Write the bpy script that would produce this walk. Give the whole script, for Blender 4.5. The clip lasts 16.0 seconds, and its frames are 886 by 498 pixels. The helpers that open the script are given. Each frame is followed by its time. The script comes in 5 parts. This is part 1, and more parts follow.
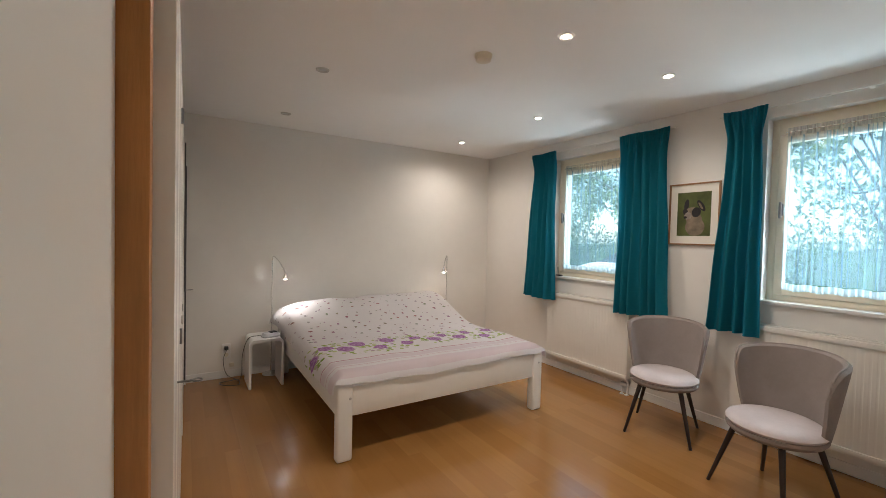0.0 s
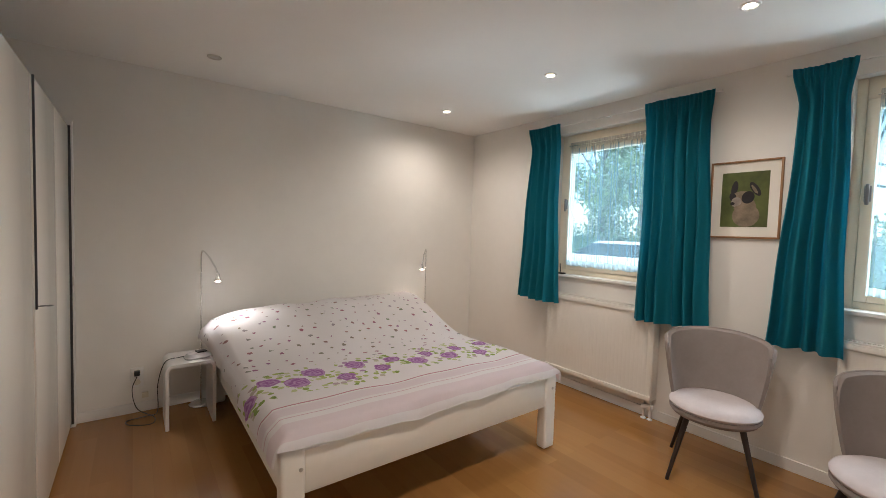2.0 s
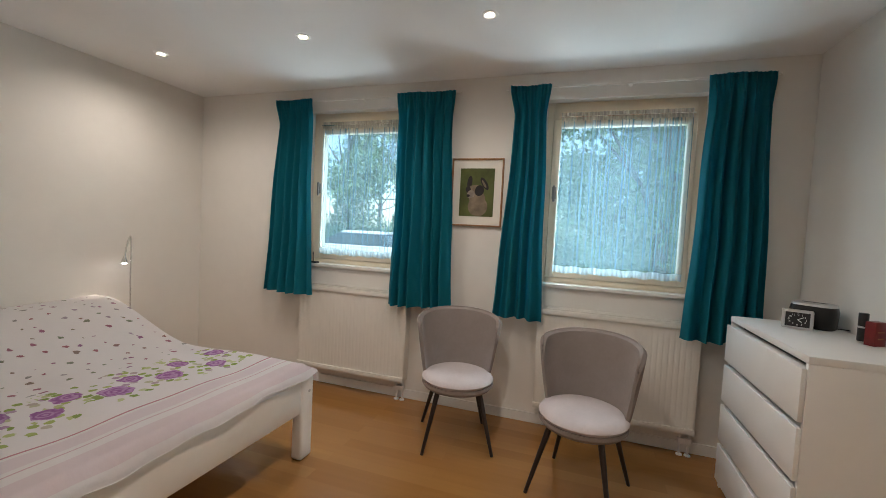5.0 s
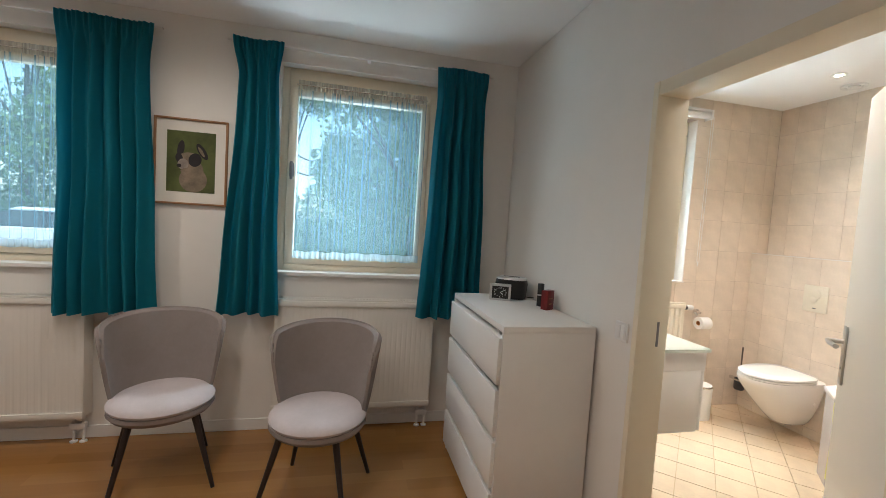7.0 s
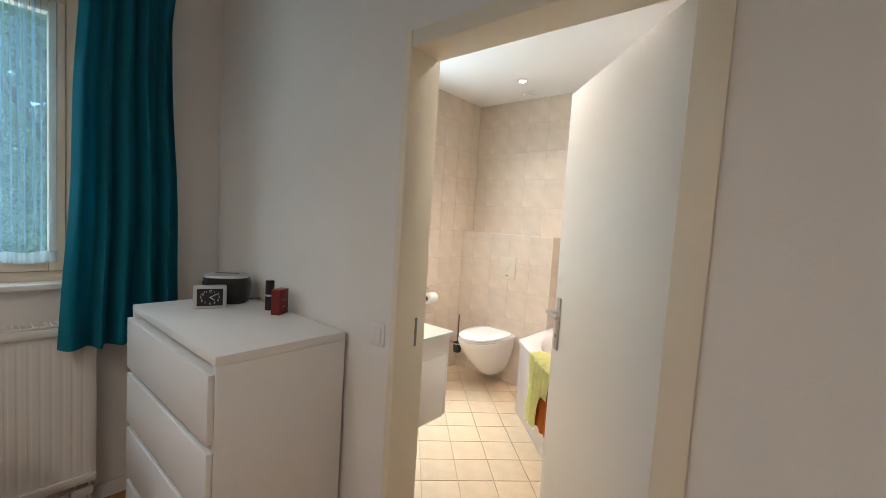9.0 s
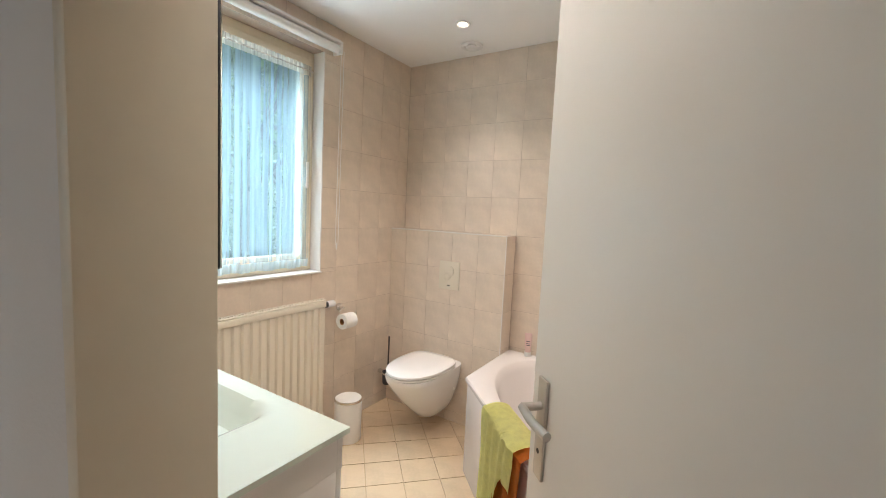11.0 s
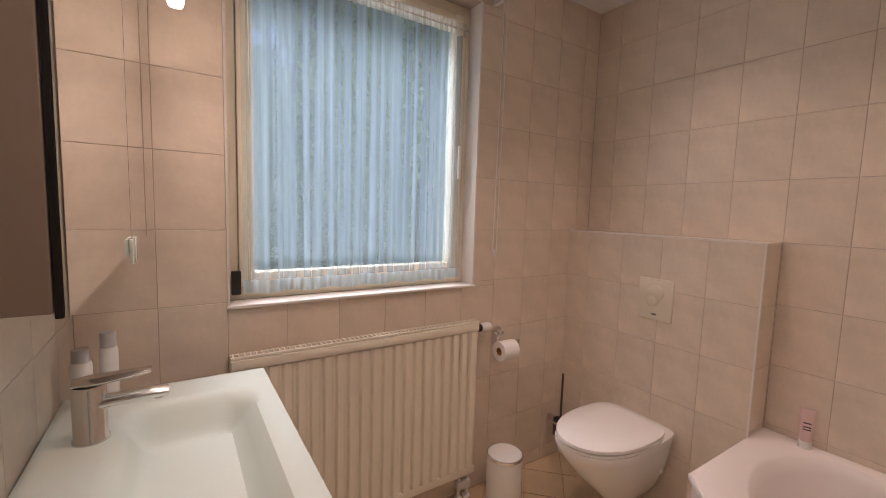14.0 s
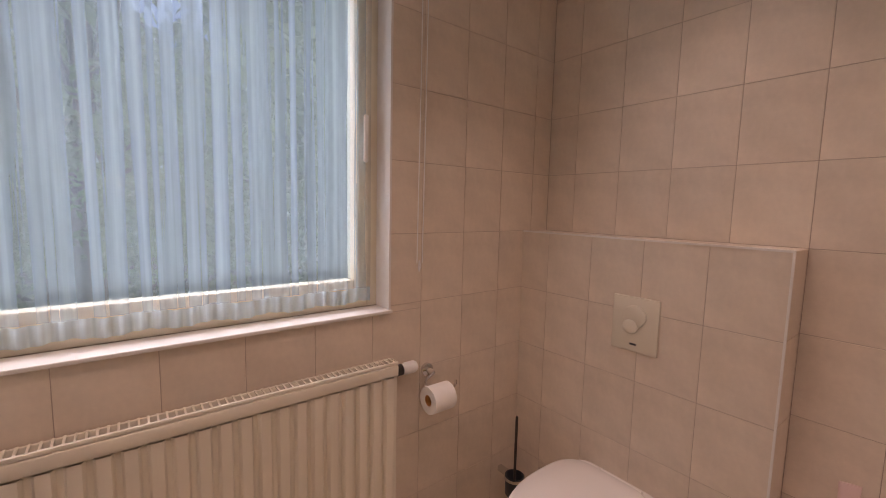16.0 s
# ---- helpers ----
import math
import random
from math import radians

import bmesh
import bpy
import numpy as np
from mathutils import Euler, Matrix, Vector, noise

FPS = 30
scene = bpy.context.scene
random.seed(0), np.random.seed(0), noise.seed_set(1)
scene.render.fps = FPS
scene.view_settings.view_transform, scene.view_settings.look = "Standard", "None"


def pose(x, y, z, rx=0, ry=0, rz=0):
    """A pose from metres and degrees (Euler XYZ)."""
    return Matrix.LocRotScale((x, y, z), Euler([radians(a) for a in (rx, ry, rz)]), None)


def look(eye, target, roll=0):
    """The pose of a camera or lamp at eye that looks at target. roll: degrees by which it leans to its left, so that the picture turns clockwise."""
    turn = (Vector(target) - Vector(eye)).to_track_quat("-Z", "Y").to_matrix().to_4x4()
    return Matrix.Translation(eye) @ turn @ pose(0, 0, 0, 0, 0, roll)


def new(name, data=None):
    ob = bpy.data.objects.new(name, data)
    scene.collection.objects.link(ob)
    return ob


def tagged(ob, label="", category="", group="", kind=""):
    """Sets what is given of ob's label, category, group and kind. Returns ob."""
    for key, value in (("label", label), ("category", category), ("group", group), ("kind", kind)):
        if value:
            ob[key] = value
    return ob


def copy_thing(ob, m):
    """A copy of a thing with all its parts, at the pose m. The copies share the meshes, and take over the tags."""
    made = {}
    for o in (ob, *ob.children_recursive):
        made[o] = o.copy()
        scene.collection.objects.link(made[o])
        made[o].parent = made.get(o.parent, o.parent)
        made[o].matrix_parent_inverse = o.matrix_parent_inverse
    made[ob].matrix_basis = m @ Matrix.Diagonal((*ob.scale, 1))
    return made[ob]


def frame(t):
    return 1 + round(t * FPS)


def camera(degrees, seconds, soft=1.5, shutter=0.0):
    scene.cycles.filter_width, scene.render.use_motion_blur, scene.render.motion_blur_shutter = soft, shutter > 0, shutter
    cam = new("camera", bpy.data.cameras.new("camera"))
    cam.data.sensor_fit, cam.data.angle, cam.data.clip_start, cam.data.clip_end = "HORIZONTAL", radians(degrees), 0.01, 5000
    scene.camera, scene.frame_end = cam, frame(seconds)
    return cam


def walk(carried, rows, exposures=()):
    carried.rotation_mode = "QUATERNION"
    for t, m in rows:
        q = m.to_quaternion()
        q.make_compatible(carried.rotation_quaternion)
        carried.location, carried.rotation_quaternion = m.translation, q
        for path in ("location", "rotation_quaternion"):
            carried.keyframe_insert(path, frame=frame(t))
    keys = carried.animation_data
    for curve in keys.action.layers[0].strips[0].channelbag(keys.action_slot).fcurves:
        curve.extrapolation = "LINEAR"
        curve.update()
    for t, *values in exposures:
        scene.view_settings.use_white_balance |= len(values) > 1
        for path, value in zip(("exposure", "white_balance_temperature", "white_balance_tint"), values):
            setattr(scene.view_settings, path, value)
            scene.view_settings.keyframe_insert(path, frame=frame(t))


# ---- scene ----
cam = camera(94.4, 16.0, soft=0.7)
EXPOSURES = [(0, 1.90, 6250, 13), (2.2, 1.95, 6200, 13), (4.0, 1.74, 6200, 12), (6.5, 1.60, 6150, 12), (9.0, 1.50, 6000, 12), (9.7, 1.46, 6050, 12), (11.9, 0.60, 6300, 22), (12.8, 0.25, 7000, 35), (15.0, 0.05, 7100, 36), (16.0, -0.10, 7350, 43)]
PATH = [
    (0, (0.154, 0.154, 1.465), (1.214, 1.849, 1.412), 1.4),
    (0.5, (0.234, 0.349, 1.48), (1.318, 2.028, 1.416), 1.4),
    (1, (0.3, 0.573, 1.473), (1.415, 2.232, 1.404), 1.6),
    (1.5, (0.406, 0.79, 1.459), (1.555, 2.424, 1.381), 1.7),
    (2, (0.494, 0.97, 1.458), (1.694, 2.567, 1.363), 1.7),
    (2.5, (0.536, 1.135, 1.451), (1.821, 2.664, 1.345), 1.9),
    (3, (0.573, 1.25, 1.452), (1.968, 2.678, 1.339), 2.1),
    (3.5, (0.595, 1.282, 1.45), (2.127, 2.562, 1.33), 2.3),
    (4, (0.629, 1.272, 1.43), (2.308, 2.353, 1.317), 2.8),
    (4.2, (0.646, 1.26, 1.41), (2.379, 2.252, 1.309), 2.9),
    (6.3, (0.805, 1.079, 1.44), (2.801, 1.051, 1.326), 3.4),
    (6.5, (0.852, 1.062, 1.428), (2.844, 0.916, 1.321), 3.5),
    (7, (0.949, 1.015, 1.432), (2.894, 0.566, 1.315), 3.6),
    (7.5, (1.035, 0.966, 1.417), (2.88, 0.204, 1.3), 3.7),
    (8, (1.155, 0.94, 1.439), (2.84, -0.129, 1.302), 3.8),
    (8.5, (1.278, 0.911, 1.441), (2.756, -0.43, 1.311), 3.7),
    (9, (1.373, 0.819, 1.438), (2.654, -0.711, 1.303), 3.6),
    (9.5, (1.495, 0.65, 1.458), (2.621, -0.997, 1.315), 3.5),
    (11.8, (2.015, -0.172, 1.49), (3.072, -1.86, 1.31), 2.7),
    (12, (2.066, -0.197, 1.471), (3.152, -1.868, 1.298), 2.5),
    (12.5, (2.15, -0.302, 1.476), (3.393, -1.859, 1.296), 2.4),
    (13, (2.208, -0.366, 1.463), (3.613, -1.778, 1.279), 2.3),
    (13.5, (2.226, -0.43, 1.453), (3.787, -1.667, 1.268), 1.9),
    (14, (2.24, -0.509, 1.443), (3.91, -1.595, 1.259), 1.7),
    (14.5, (2.267, -0.616, 1.449), (3.991, -1.611, 1.258), 1.4),
    (15, (2.348, -0.696, 1.432), (4.064, -1.705, 1.242), 1.4),
    (15.5, (2.481, -0.836, 1.453), (4.155, -1.913, 1.259), 1.4),
    (16, (2.606, -0.999, 1.452), (4.172, -2.226, 1.25), 1.3),
]
walk(cam, [(t, look(eye, target, roll)) for t, eye, target, roll in PATH],
     exposures=EXPOSURES)

# ---- world, sun and lamps ----
world = bpy.data.worlds.new("world")
scene.world = world
world.use_nodes = True
wn = world.node_tree.nodes
sky = wn.new("ShaderNodeTexSky")
sky.sky_type = 'NISHITA'
sky.sun_disc = False
sky.sun_elevation = math.radians(55)
sky.sun_rotation = math.radians(200)
world.node_tree.links.new(sky.outputs[0], wn["Background"].inputs[0])
wn["Background"].inputs[1].default_value = 0.115
sun = new("sun", bpy.data.lights.new("sun", 'SUN'))
sun.data.energy, sun.data.angle, sun.data.color = 1.8, math.radians(10), (1.0, 0.96, 0.9)
sun.matrix_world = look((-8, -10, 32), (8, 6, 0))

WARM = (1.0, 0.87, 0.73)


def spot_lamp(x, y, z, watts, cone=150, blend=1.0, colour=WARM, tx=0, ty=0):
    l = new("spot_beam", bpy.data.lights.new("spot_beam", 'SPOT'))
    l.data.energy, l.data.spot_size, l.data.spot_blend = watts, math.radians(cone), blend
    l.data.shadow_soft_size, l.data.color = 0.03, colour
    l.matrix_world = look((x, y, z), (x + tx, y + ty, z - 1))
    return l


# the last spot is added out of view to brighten wardrobe and entry
BED_SPOTS = [(2.91, 1.74), (2.91, 2.95), (2.91, 4.19), (1.93, 1.76), (0.937, 1.76)]
OFF_SPOTS = [(0.937, 3.02), (0.937, 4.25)]
# the two at y -0.95 are added, unseen, to light basin and door
BATH_SPOTS = [(3.12, -2.13), (2.35, -2.2), (3.25, -0.95), (2.3, -0.95)]
CEIL = 2.60
for (sx, sy), watts in zip(BED_SPOTS, (8.5, 9, 9.5, 10, 10)):
    spot_lamp(sx, sy, CEIL - 0.03, watts, 168)
for (sx, sy), watts, cone in zip(BATH_SPOTS, (16, 16, 19, 22), (98, 98, 130, 140)):
    spot_lamp(sx, sy, CEIL - 0.03, watts, cone)



def sky_lamp(y, w, watts, z=3.15):
    """Added lamp outside, above a window's head, standing in for steep sky light."""
    l = new("sky_standin_lamp", bpy.data.lights.new("sky_standin_lamp", 'AREA'))
    l.data.shape, l.data.size, l.data.size_y = 'RECTANGLE', w, 0.9
    l.data.energy, l.data.color = watts, (0.80, 0.94, 1.0)
    l.matrix_world = look((4.85, y, z), (3.9, y, 1.7))


sky_lamp(0.97, 1.1, 8)
sky_lamp(3.0, 1.1, 7)
# far stronger, added to brighten the bathroom net
sky_lamp(-1.2, 1.1, 105, 3.9)


def ground_lamp(y, w, watts):
    """Added fill lamp: daylight off sunlit paving, rising through a window towards the ceiling."""
    l = new("bounce_fill_lamp", bpy.data.lights.new("bounce_fill_lamp", 'AREA'))
    l.data.shape, l.data.size, l.data.size_y = 'RECTANGLE', w, 0.4
    l.data.energy, l.data.color = watts, (0.86, 0.97, 1.0)
    l.matrix_world = look((5.6, y, 0.15), (3.0, y, 2.3))


ground_lamp(0.97, 1.0, 9)
ground_lamp(3.0, 1.0, 7.5)
ground_lamp(-1.2, 1.0, 20)

# ---- materials ----


def mat(name, col, rough=0.5, metal=0.0, var=0.06, scale=6.0, bump=0.0, bscale=60.0, spec=0.5, stretch=(1, 1, 1), col2=None, rand=0.0):
    m = bpy.data.materials.new(name)
    m.use_nodes = True
    n, l = m.node_tree.nodes, m.node_tree.links
    b = n["Principled BSDF"]
    b.inputs["Roughness"].default_value, b.inputs["Metallic"].default_value = rough, metal
    b.inputs["Specular IOR Level"].default_value = spec
    tc, mp = n.new("ShaderNodeTexCoord"), n.new("ShaderNodeMapping")
    mp.inputs["Scale"].default_value = stretch
    l.new(tc.outputs["Object"], mp.inputs[0])
    n1, n2 = n.new("ShaderNodeTexNoise"), n.new("ShaderNodeTexNoise")
    n1.inputs["Scale"].default_value, n1.inputs["Detail"].default_value = scale, 5
    n2.inputs["Scale"].default_value, n2.inputs["Detail"].default_value = scale * 7, 3
    l.new(mp.outputs[0], n1.inputs[0])
    l.new(mp.outputs[0], n2.inputs[0])
    ad = n.new("ShaderNodeMath")
    ad.operation = 'MULTIPLY_ADD'
    ad.inputs[1].default_value = 0.35
    l.new(n2.outputs[0], ad.inputs[0])
    l.new(n1.outputs[0], ad.inputs[2])
    fac = ad.outputs[0]
    if rand:
        oi = n.new("ShaderNodeObjectInfo")
        a2 = n.new("ShaderNodeMath")
        a2.operation = 'MULTIPLY_ADD'
        a2.inputs[1].default_value = rand
        l.new(oi.outputs["Random"], a2.inputs[0])
        l.new(fac, a2.inputs[2])
        fac = a2.outputs[0]
    r = n.new("ShaderNodeValToRGB")
    r.color_ramp.elements[0].position, r.color_ramp.elements[1].position = 0.35, 1.0 + rand * 0.5
    c2 = col2 or tuple(min(1, c * (1 + var)) for c in col)
    r.color_ramp.elements[0].color = (*[c * (1 - var) for c in col], 1)
    r.color_ramp.elements[1].color = (*c2, 1)
    l.new(fac, r.inputs[0])
    l.new(r.outputs[0], b.inputs["Base Color"])
    rr = n.new("ShaderNodeMapRange")
    dr = 0.06 if rough > 0.5 else 0.015
    rr.inputs[3].default_value, rr.inputs[4].default_value = max(0, rough - dr), min(1, rough + dr)
    l.new(n2.outputs[0], rr.inputs[0])
    l.new(rr.outputs[0], b.inputs["Roughness"])
    if bump:
        n3, bp = n.new("ShaderNodeTexNoise"), n.new("ShaderNodeBump")
        n3.inputs["Scale"].default_value, n3.inputs["Detail"].default_value = bscale, 4
        l.new(mp.outputs[0], n3.inputs[0])
        bp.inputs["Strength"].default_value, bp.inputs["Distance"].default_value = bump, 0.004
        l.new(n3.outputs[0], bp.inputs["Height"])
        l.new(bp.outputs[0], b.inputs["Normal"])
    return m


def glow(name, col, strength):
    m = bpy.data.materials.new(name)
    m.use_nodes = True
    b = m.node_tree.nodes["Principled BSDF"]
    b.inputs["Base Color"].default_value = (*col, 1)
    b.inputs["Emission Color"].default_value = (*col, 1)
    b.inputs["Emission Strength"].default_value = strength
    return m


M_WALL = mat("wall_paint", (0.80, 0.775, 0.73), 0.85, var=0.04, scale=1.5, bump=0.12, bscale=180)
M_CEIL = mat("ceiling_paint", (0.89, 0.88, 0.86), 0.9, var=0.02, scale=1.2, bump=0.15, bscale=200)
M_WHITE = mat("white_lacquer", (0.80, 0.79, 0.77), 0.42, var=0.03, scale=3)
M_GLOSS = mat("white_gloss", (0.83, 0.80, 0.74), 0.22, var=0.01, scale=2)
M_CREAM = mat("cream_frame_paint", (0.80, 0.725, 0.575), 0.4, var=0.04, scale=4)
M_DOOR = mat("door_paint", (0.80, 0.775, 0.72), 0.40, var=0.008, scale=2)
M_BEDWOOD = mat("white_bed_wood", (0.80, 0.78, 0.73), 0.45, var=0.04, scale=4, stretch=(1, 1, 1), bump=0.1, bscale=40)
M_WOOD = mat("red_brown_wood", (0.46, 0.20, 0.055), 0.45, var=0.25, scale=5, stretch=(6, 6, 0.5), bump=0.3, bscale=20)
M_RAD = mat("radiator_enamel", (0.80, 0.775, 0.72), 0.35, var=0.02, scale=3)
M_BRAD = mat("bath_radiator_enamel", (0.80, 0.74, 0.62), 0.35, var=0.02, scale=3)
M_TEAL = mat("teal_cotton", (0.003, 0.225, 0.31), 0.85, var=0.12, scale=3, bump=0.4, bscale=500, stretch=(1, 1, 0.2))
M_GREY = mat("grey_upholstery", (0.29, 0.25, 0.235), 0.95, var=0.12, scale=6, bump=0.5, bscale=700)
M_SEAT = mat("pale_grey_upholstery", (0.60, 0.54, 0.545), 0.95, var=0.1, scale=6, bump=0.5, bscale=700)
M_LEG = mat("dark_brown_leg", (0.022, 0.012, 0.009), 0.55, var=0.3, scale=10, stretch=(1, 1, .2))
M_CHROME = mat("chrome", (0.75, 0.74, 0.72), 0.18, 1.0, var=0.03)
M_STEEL = mat("brushed_steel", (0.55, 0.53, 0.5), 0.35, 1.0, var=0.06)
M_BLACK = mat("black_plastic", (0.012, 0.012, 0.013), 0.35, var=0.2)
M_HANDLE = mat("grey_handle", (0.20, 0.20, 0.20), 0.4, 0.3, var=0.1)
M_ROD = mat("dark_bronze", (0.10, 0.08, 0.07), 0.35, 0.6, var=0.1)
M_DGREY = mat("dark_grey_plastic", (0.05, 0.05, 0.055), 0.4, var=0.2)
M_SILVER = mat("silver_plastic", (0.55, 0.55, 0.56), 0.35, 0.4, var=0.05)
M_RED = mat("dark_red_box", (0.16, 0.008, 0.01), 0.3, var=0.3, scale=30)
M_CER = mat("white_ceramic", (0.82, 0.79, 0.76), 0.12, var=0.01, scale=2)
M_TUB = mat("acrylic_tub", (0.80, 0.75, 0.72), 0.18, var=0.01, scale=2)
M_TILE = mat("beige_wall_tile", (0.70, 0.60, 0.495), 0.40, var=0.13, scale=8, rand=0.13, bump=0.015, bscale=40)
M_FTILE = mat("beige_floor_tile", (0.56, 0.43, 0.285), 0.4, var=0.14, scale=8, rand=0.3, bump=0.12, bscale=50)
M_GROUT = mat("grout", (0.49, 0.395, 0.325), 0.9, var=0.1, scale=20)
M_FGROUT = mat("floor_grout", (0.49, 0.365, 0.23), 0.9, var=0.15, scale=20)
M_TRIM = mat("white_tile_trim", (0.76, 0.72, 0.68), 0.3, var=0.04)
M_GLASSTOP = mat("pale_green_glass", (0.72, 0.80, 0.73), 0.06, var=0.015, scale=1.5)
M_PANEL = mat("taupe_panel", (0.33, 0.265, 0.215), 0.4, var=0.05)
M_YELLOW = mat("lime_towel", (0.85, 0.82, 0.33), 1.0, var=0.12, scale=30, bump=1.0, bscale=250)
M_ORANGE = mat("orange_towel", (0.60, 0.16, 0.015), 1.0, var=0.15, scale=30, bump=1.0, bscale=250)
M_PAPER = mat("paper", (0.85, 0.83, 0.79), 0.95, var=0.03)
M_PINK = mat("pale_pink_tube", (0.75, 0.55, 0.52), 0.4, var=0.05)
M_CREAMPLATE = mat("ivory_plastic", (0.72, 0.66, 0.54), 0.3, var=0.02)
M_PICMAT = mat("picture_mount", (0.78, 0.75, 0.68), 0.9, var=0.02)
M_PICGREEN = mat("painting_green", (0.085, 0.105, 0.03), 0.8, var=0.55, scale=5)
M_PICDARK = mat("painting_dark", (0.02, 0.018, 0.02), 0.8, var=0.4, scale=20)
M_PICPALE = mat("painting_pale", (0.27, 0.23, 0.20), 0.8, var=0.4, scale=14)
M_FRAMEW = mat("oak_frame", (0.30, 0.15, 0.06), 0.5, var=0.25, scale=15)
M_INK = mat("dark_ink", (0.05, 0.05, 0.06), 0.6, var=0.1)
M_WHITEINK = mat("white_ink", (0.8, 0.8, 0.8), 0.6, var=0.02)
M_LAMP_ON = glow("lamp_on", (1.0, 0.86, 0.66), 18.0)
M_LED_ON = glow("reading_lamp_on", (1.0, 0.93, 0.82), 14.0)

M_GLASS = bpy.data.materials.new("window_glass")
M_GLASS.use_nodes = True
gb = M_GLASS.node_tree.nodes["Principled BSDF"]
gb.inputs["Transmission Weight"].default_value, gb.inputs["Roughness"].default_value, gb.inputs["IOR"].default_value = 1.0, 0.0, 1.45
gb.inputs["Base Color"].default_value = (0.80, 0.95, 0.97, 1)
M_MIRROR = bpy.data.materials.new("mirror_silver")
M_MIRROR.use_nodes = True
gb = M_MIRROR.node_tree.nodes["Principled BSDF"]
gb.inputs["Metallic"].default_value, gb.inputs["Roughness"].default_value = 1.0, 0.01
gb.inputs["Base Color"].default_value = (0.9, 0.9, 0.88, 1)


def voile_material(name, clear, col, folds, streak):
    """Sheer curtain net: partly open weave, partly lit-through cloth, denser in the folds."""
    m = bpy.data.materials.new(name)
    m.use_nodes = True
    n, l = m.node_tree.nodes, m.node_tree.links
    n.remove(n["Principled BSDF"])
    tc, mp, nz = n.new("ShaderNodeTexCoord"), n.new("ShaderNodeMapping"), n.new("ShaderNodeTexNoise")
    mp.inputs["Scale"].default_value = (0, folds, 0.25)
    nz.inputs["Scale"].default_value, nz.inputs["Detail"].default_value = 1.0, 4
    l.new(tc.outputs["Object"], mp.inputs[0])
    l.new(mp.outputs[0], nz.inputs[0])
    mr = n.new("ShaderNodeMapRange")
    mr.inputs[1].default_value, mr.inputs[2].default_value = 0.35, 0.66
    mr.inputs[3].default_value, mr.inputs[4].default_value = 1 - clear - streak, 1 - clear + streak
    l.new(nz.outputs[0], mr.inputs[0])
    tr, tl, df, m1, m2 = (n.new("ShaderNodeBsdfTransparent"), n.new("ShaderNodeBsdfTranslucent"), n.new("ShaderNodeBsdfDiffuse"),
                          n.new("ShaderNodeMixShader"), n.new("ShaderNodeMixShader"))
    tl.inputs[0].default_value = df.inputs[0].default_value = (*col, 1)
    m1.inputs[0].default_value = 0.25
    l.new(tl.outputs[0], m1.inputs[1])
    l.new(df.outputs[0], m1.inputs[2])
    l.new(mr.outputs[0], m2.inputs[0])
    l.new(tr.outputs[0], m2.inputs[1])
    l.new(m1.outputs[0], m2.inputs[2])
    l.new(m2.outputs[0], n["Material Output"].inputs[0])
    return m


# both net colours carry the blue of daylight; the cloth itself is white
M_VOILE = voile_material("daylight_tinted_voile", 0.69, (0.46, 0.71, 0.82), 60, 0.06)
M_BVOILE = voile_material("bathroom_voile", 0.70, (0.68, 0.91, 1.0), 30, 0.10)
M_HEADING = voile_material("gathered_voile", 0.42, (0.80, 0.80, 0.74), 110, 0.14)
# hem colour has blue daylight mixed in too
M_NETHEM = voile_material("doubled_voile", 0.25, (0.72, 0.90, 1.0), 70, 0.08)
M_HEM = mat("white_net_hem", (0.82, 0.82, 0.78), 0.95, var=0.05, scale=30)


def laminate():
    """Beech laminate boards running along y."""
    m = bpy.data.materials.new("beech_laminate")
    m.use_nodes = True
    n, l = m.node_tree.nodes, m.node_tree.links
    b = n["Principled BSDF"]
    tc, mp, br = n.new("ShaderNodeTexCoord"), n.new("ShaderNodeMapping"), n.new("ShaderNodeTexBrick")
    mp.inputs["Rotation"].default_value = (0, 0, math.radians(90))
    l.new(tc.outputs["Object"], mp.inputs[0])
    l.new(mp.outputs[0], br.inputs[0])
    br.inputs["Scale"].default_value = 1.0
    br.inputs["Brick Width"].default_value, br.inputs["Row Height"].default_value = 1.28, 0.095
    br.inputs["Mortar Size"].default_value = 0.0008
    br.inputs["Color1"].default_value, br.inputs["Color2"].default_value = (0.290, 0.136, 0.038, 1), (0.355, 0.174, 0.052, 1)
    br.inputs["Mortar"].default_value = (0.31, 0.145, 0.045, 1)
    m2, nz = n.new("ShaderNodeMapping"), n.new("ShaderNodeTexNoise")
    m2.inputs["Scale"].default_value = (14, 0.7, 1)
    l.new(tc.outputs["Object"], m2.inputs[0])
    nz.inputs["Scale"].default_value, nz.inputs["Detail"].default_value = 2.0, 6
    l.new(m2.outputs[0], nz.inputs[0])
    rp, mx = n.new("ShaderNodeValToRGB"), n.new("ShaderNodeMix")
    rp.color_ramp.elements[0].color, rp.color_ramp.elements[1].color = (0.92, 0.90, 0.87, 1), (1.06, 1.06, 1.06, 1)
    l.new(nz.outputs[0], rp.inputs[0])
    mx.data_type, mx.blend_type = 'RGBA', 'MULTIPLY'
    mx.inputs[0].default_value = 1.0
    l.new(br.outputs[0], mx.inputs[6])
    l.new(rp.outputs[0], mx.inputs[7])
    l.new(mx.outputs[2], b.inputs["Base Color"])
    rr = n.new("ShaderNodeMapRange")
    rr.inputs[3].default_value, rr.inputs[4].default_value = 0.14, 0.21
    b.inputs["Specular IOR Level"].default_value = 0.7
    l.new(nz.outputs[0], rr.inputs[0])
    l.new(rr.outputs[0], b.inputs["Roughness"])
    return m


M_FLOOR = laminate()

# ---- mesh helpers ----
rng = random.Random(7)


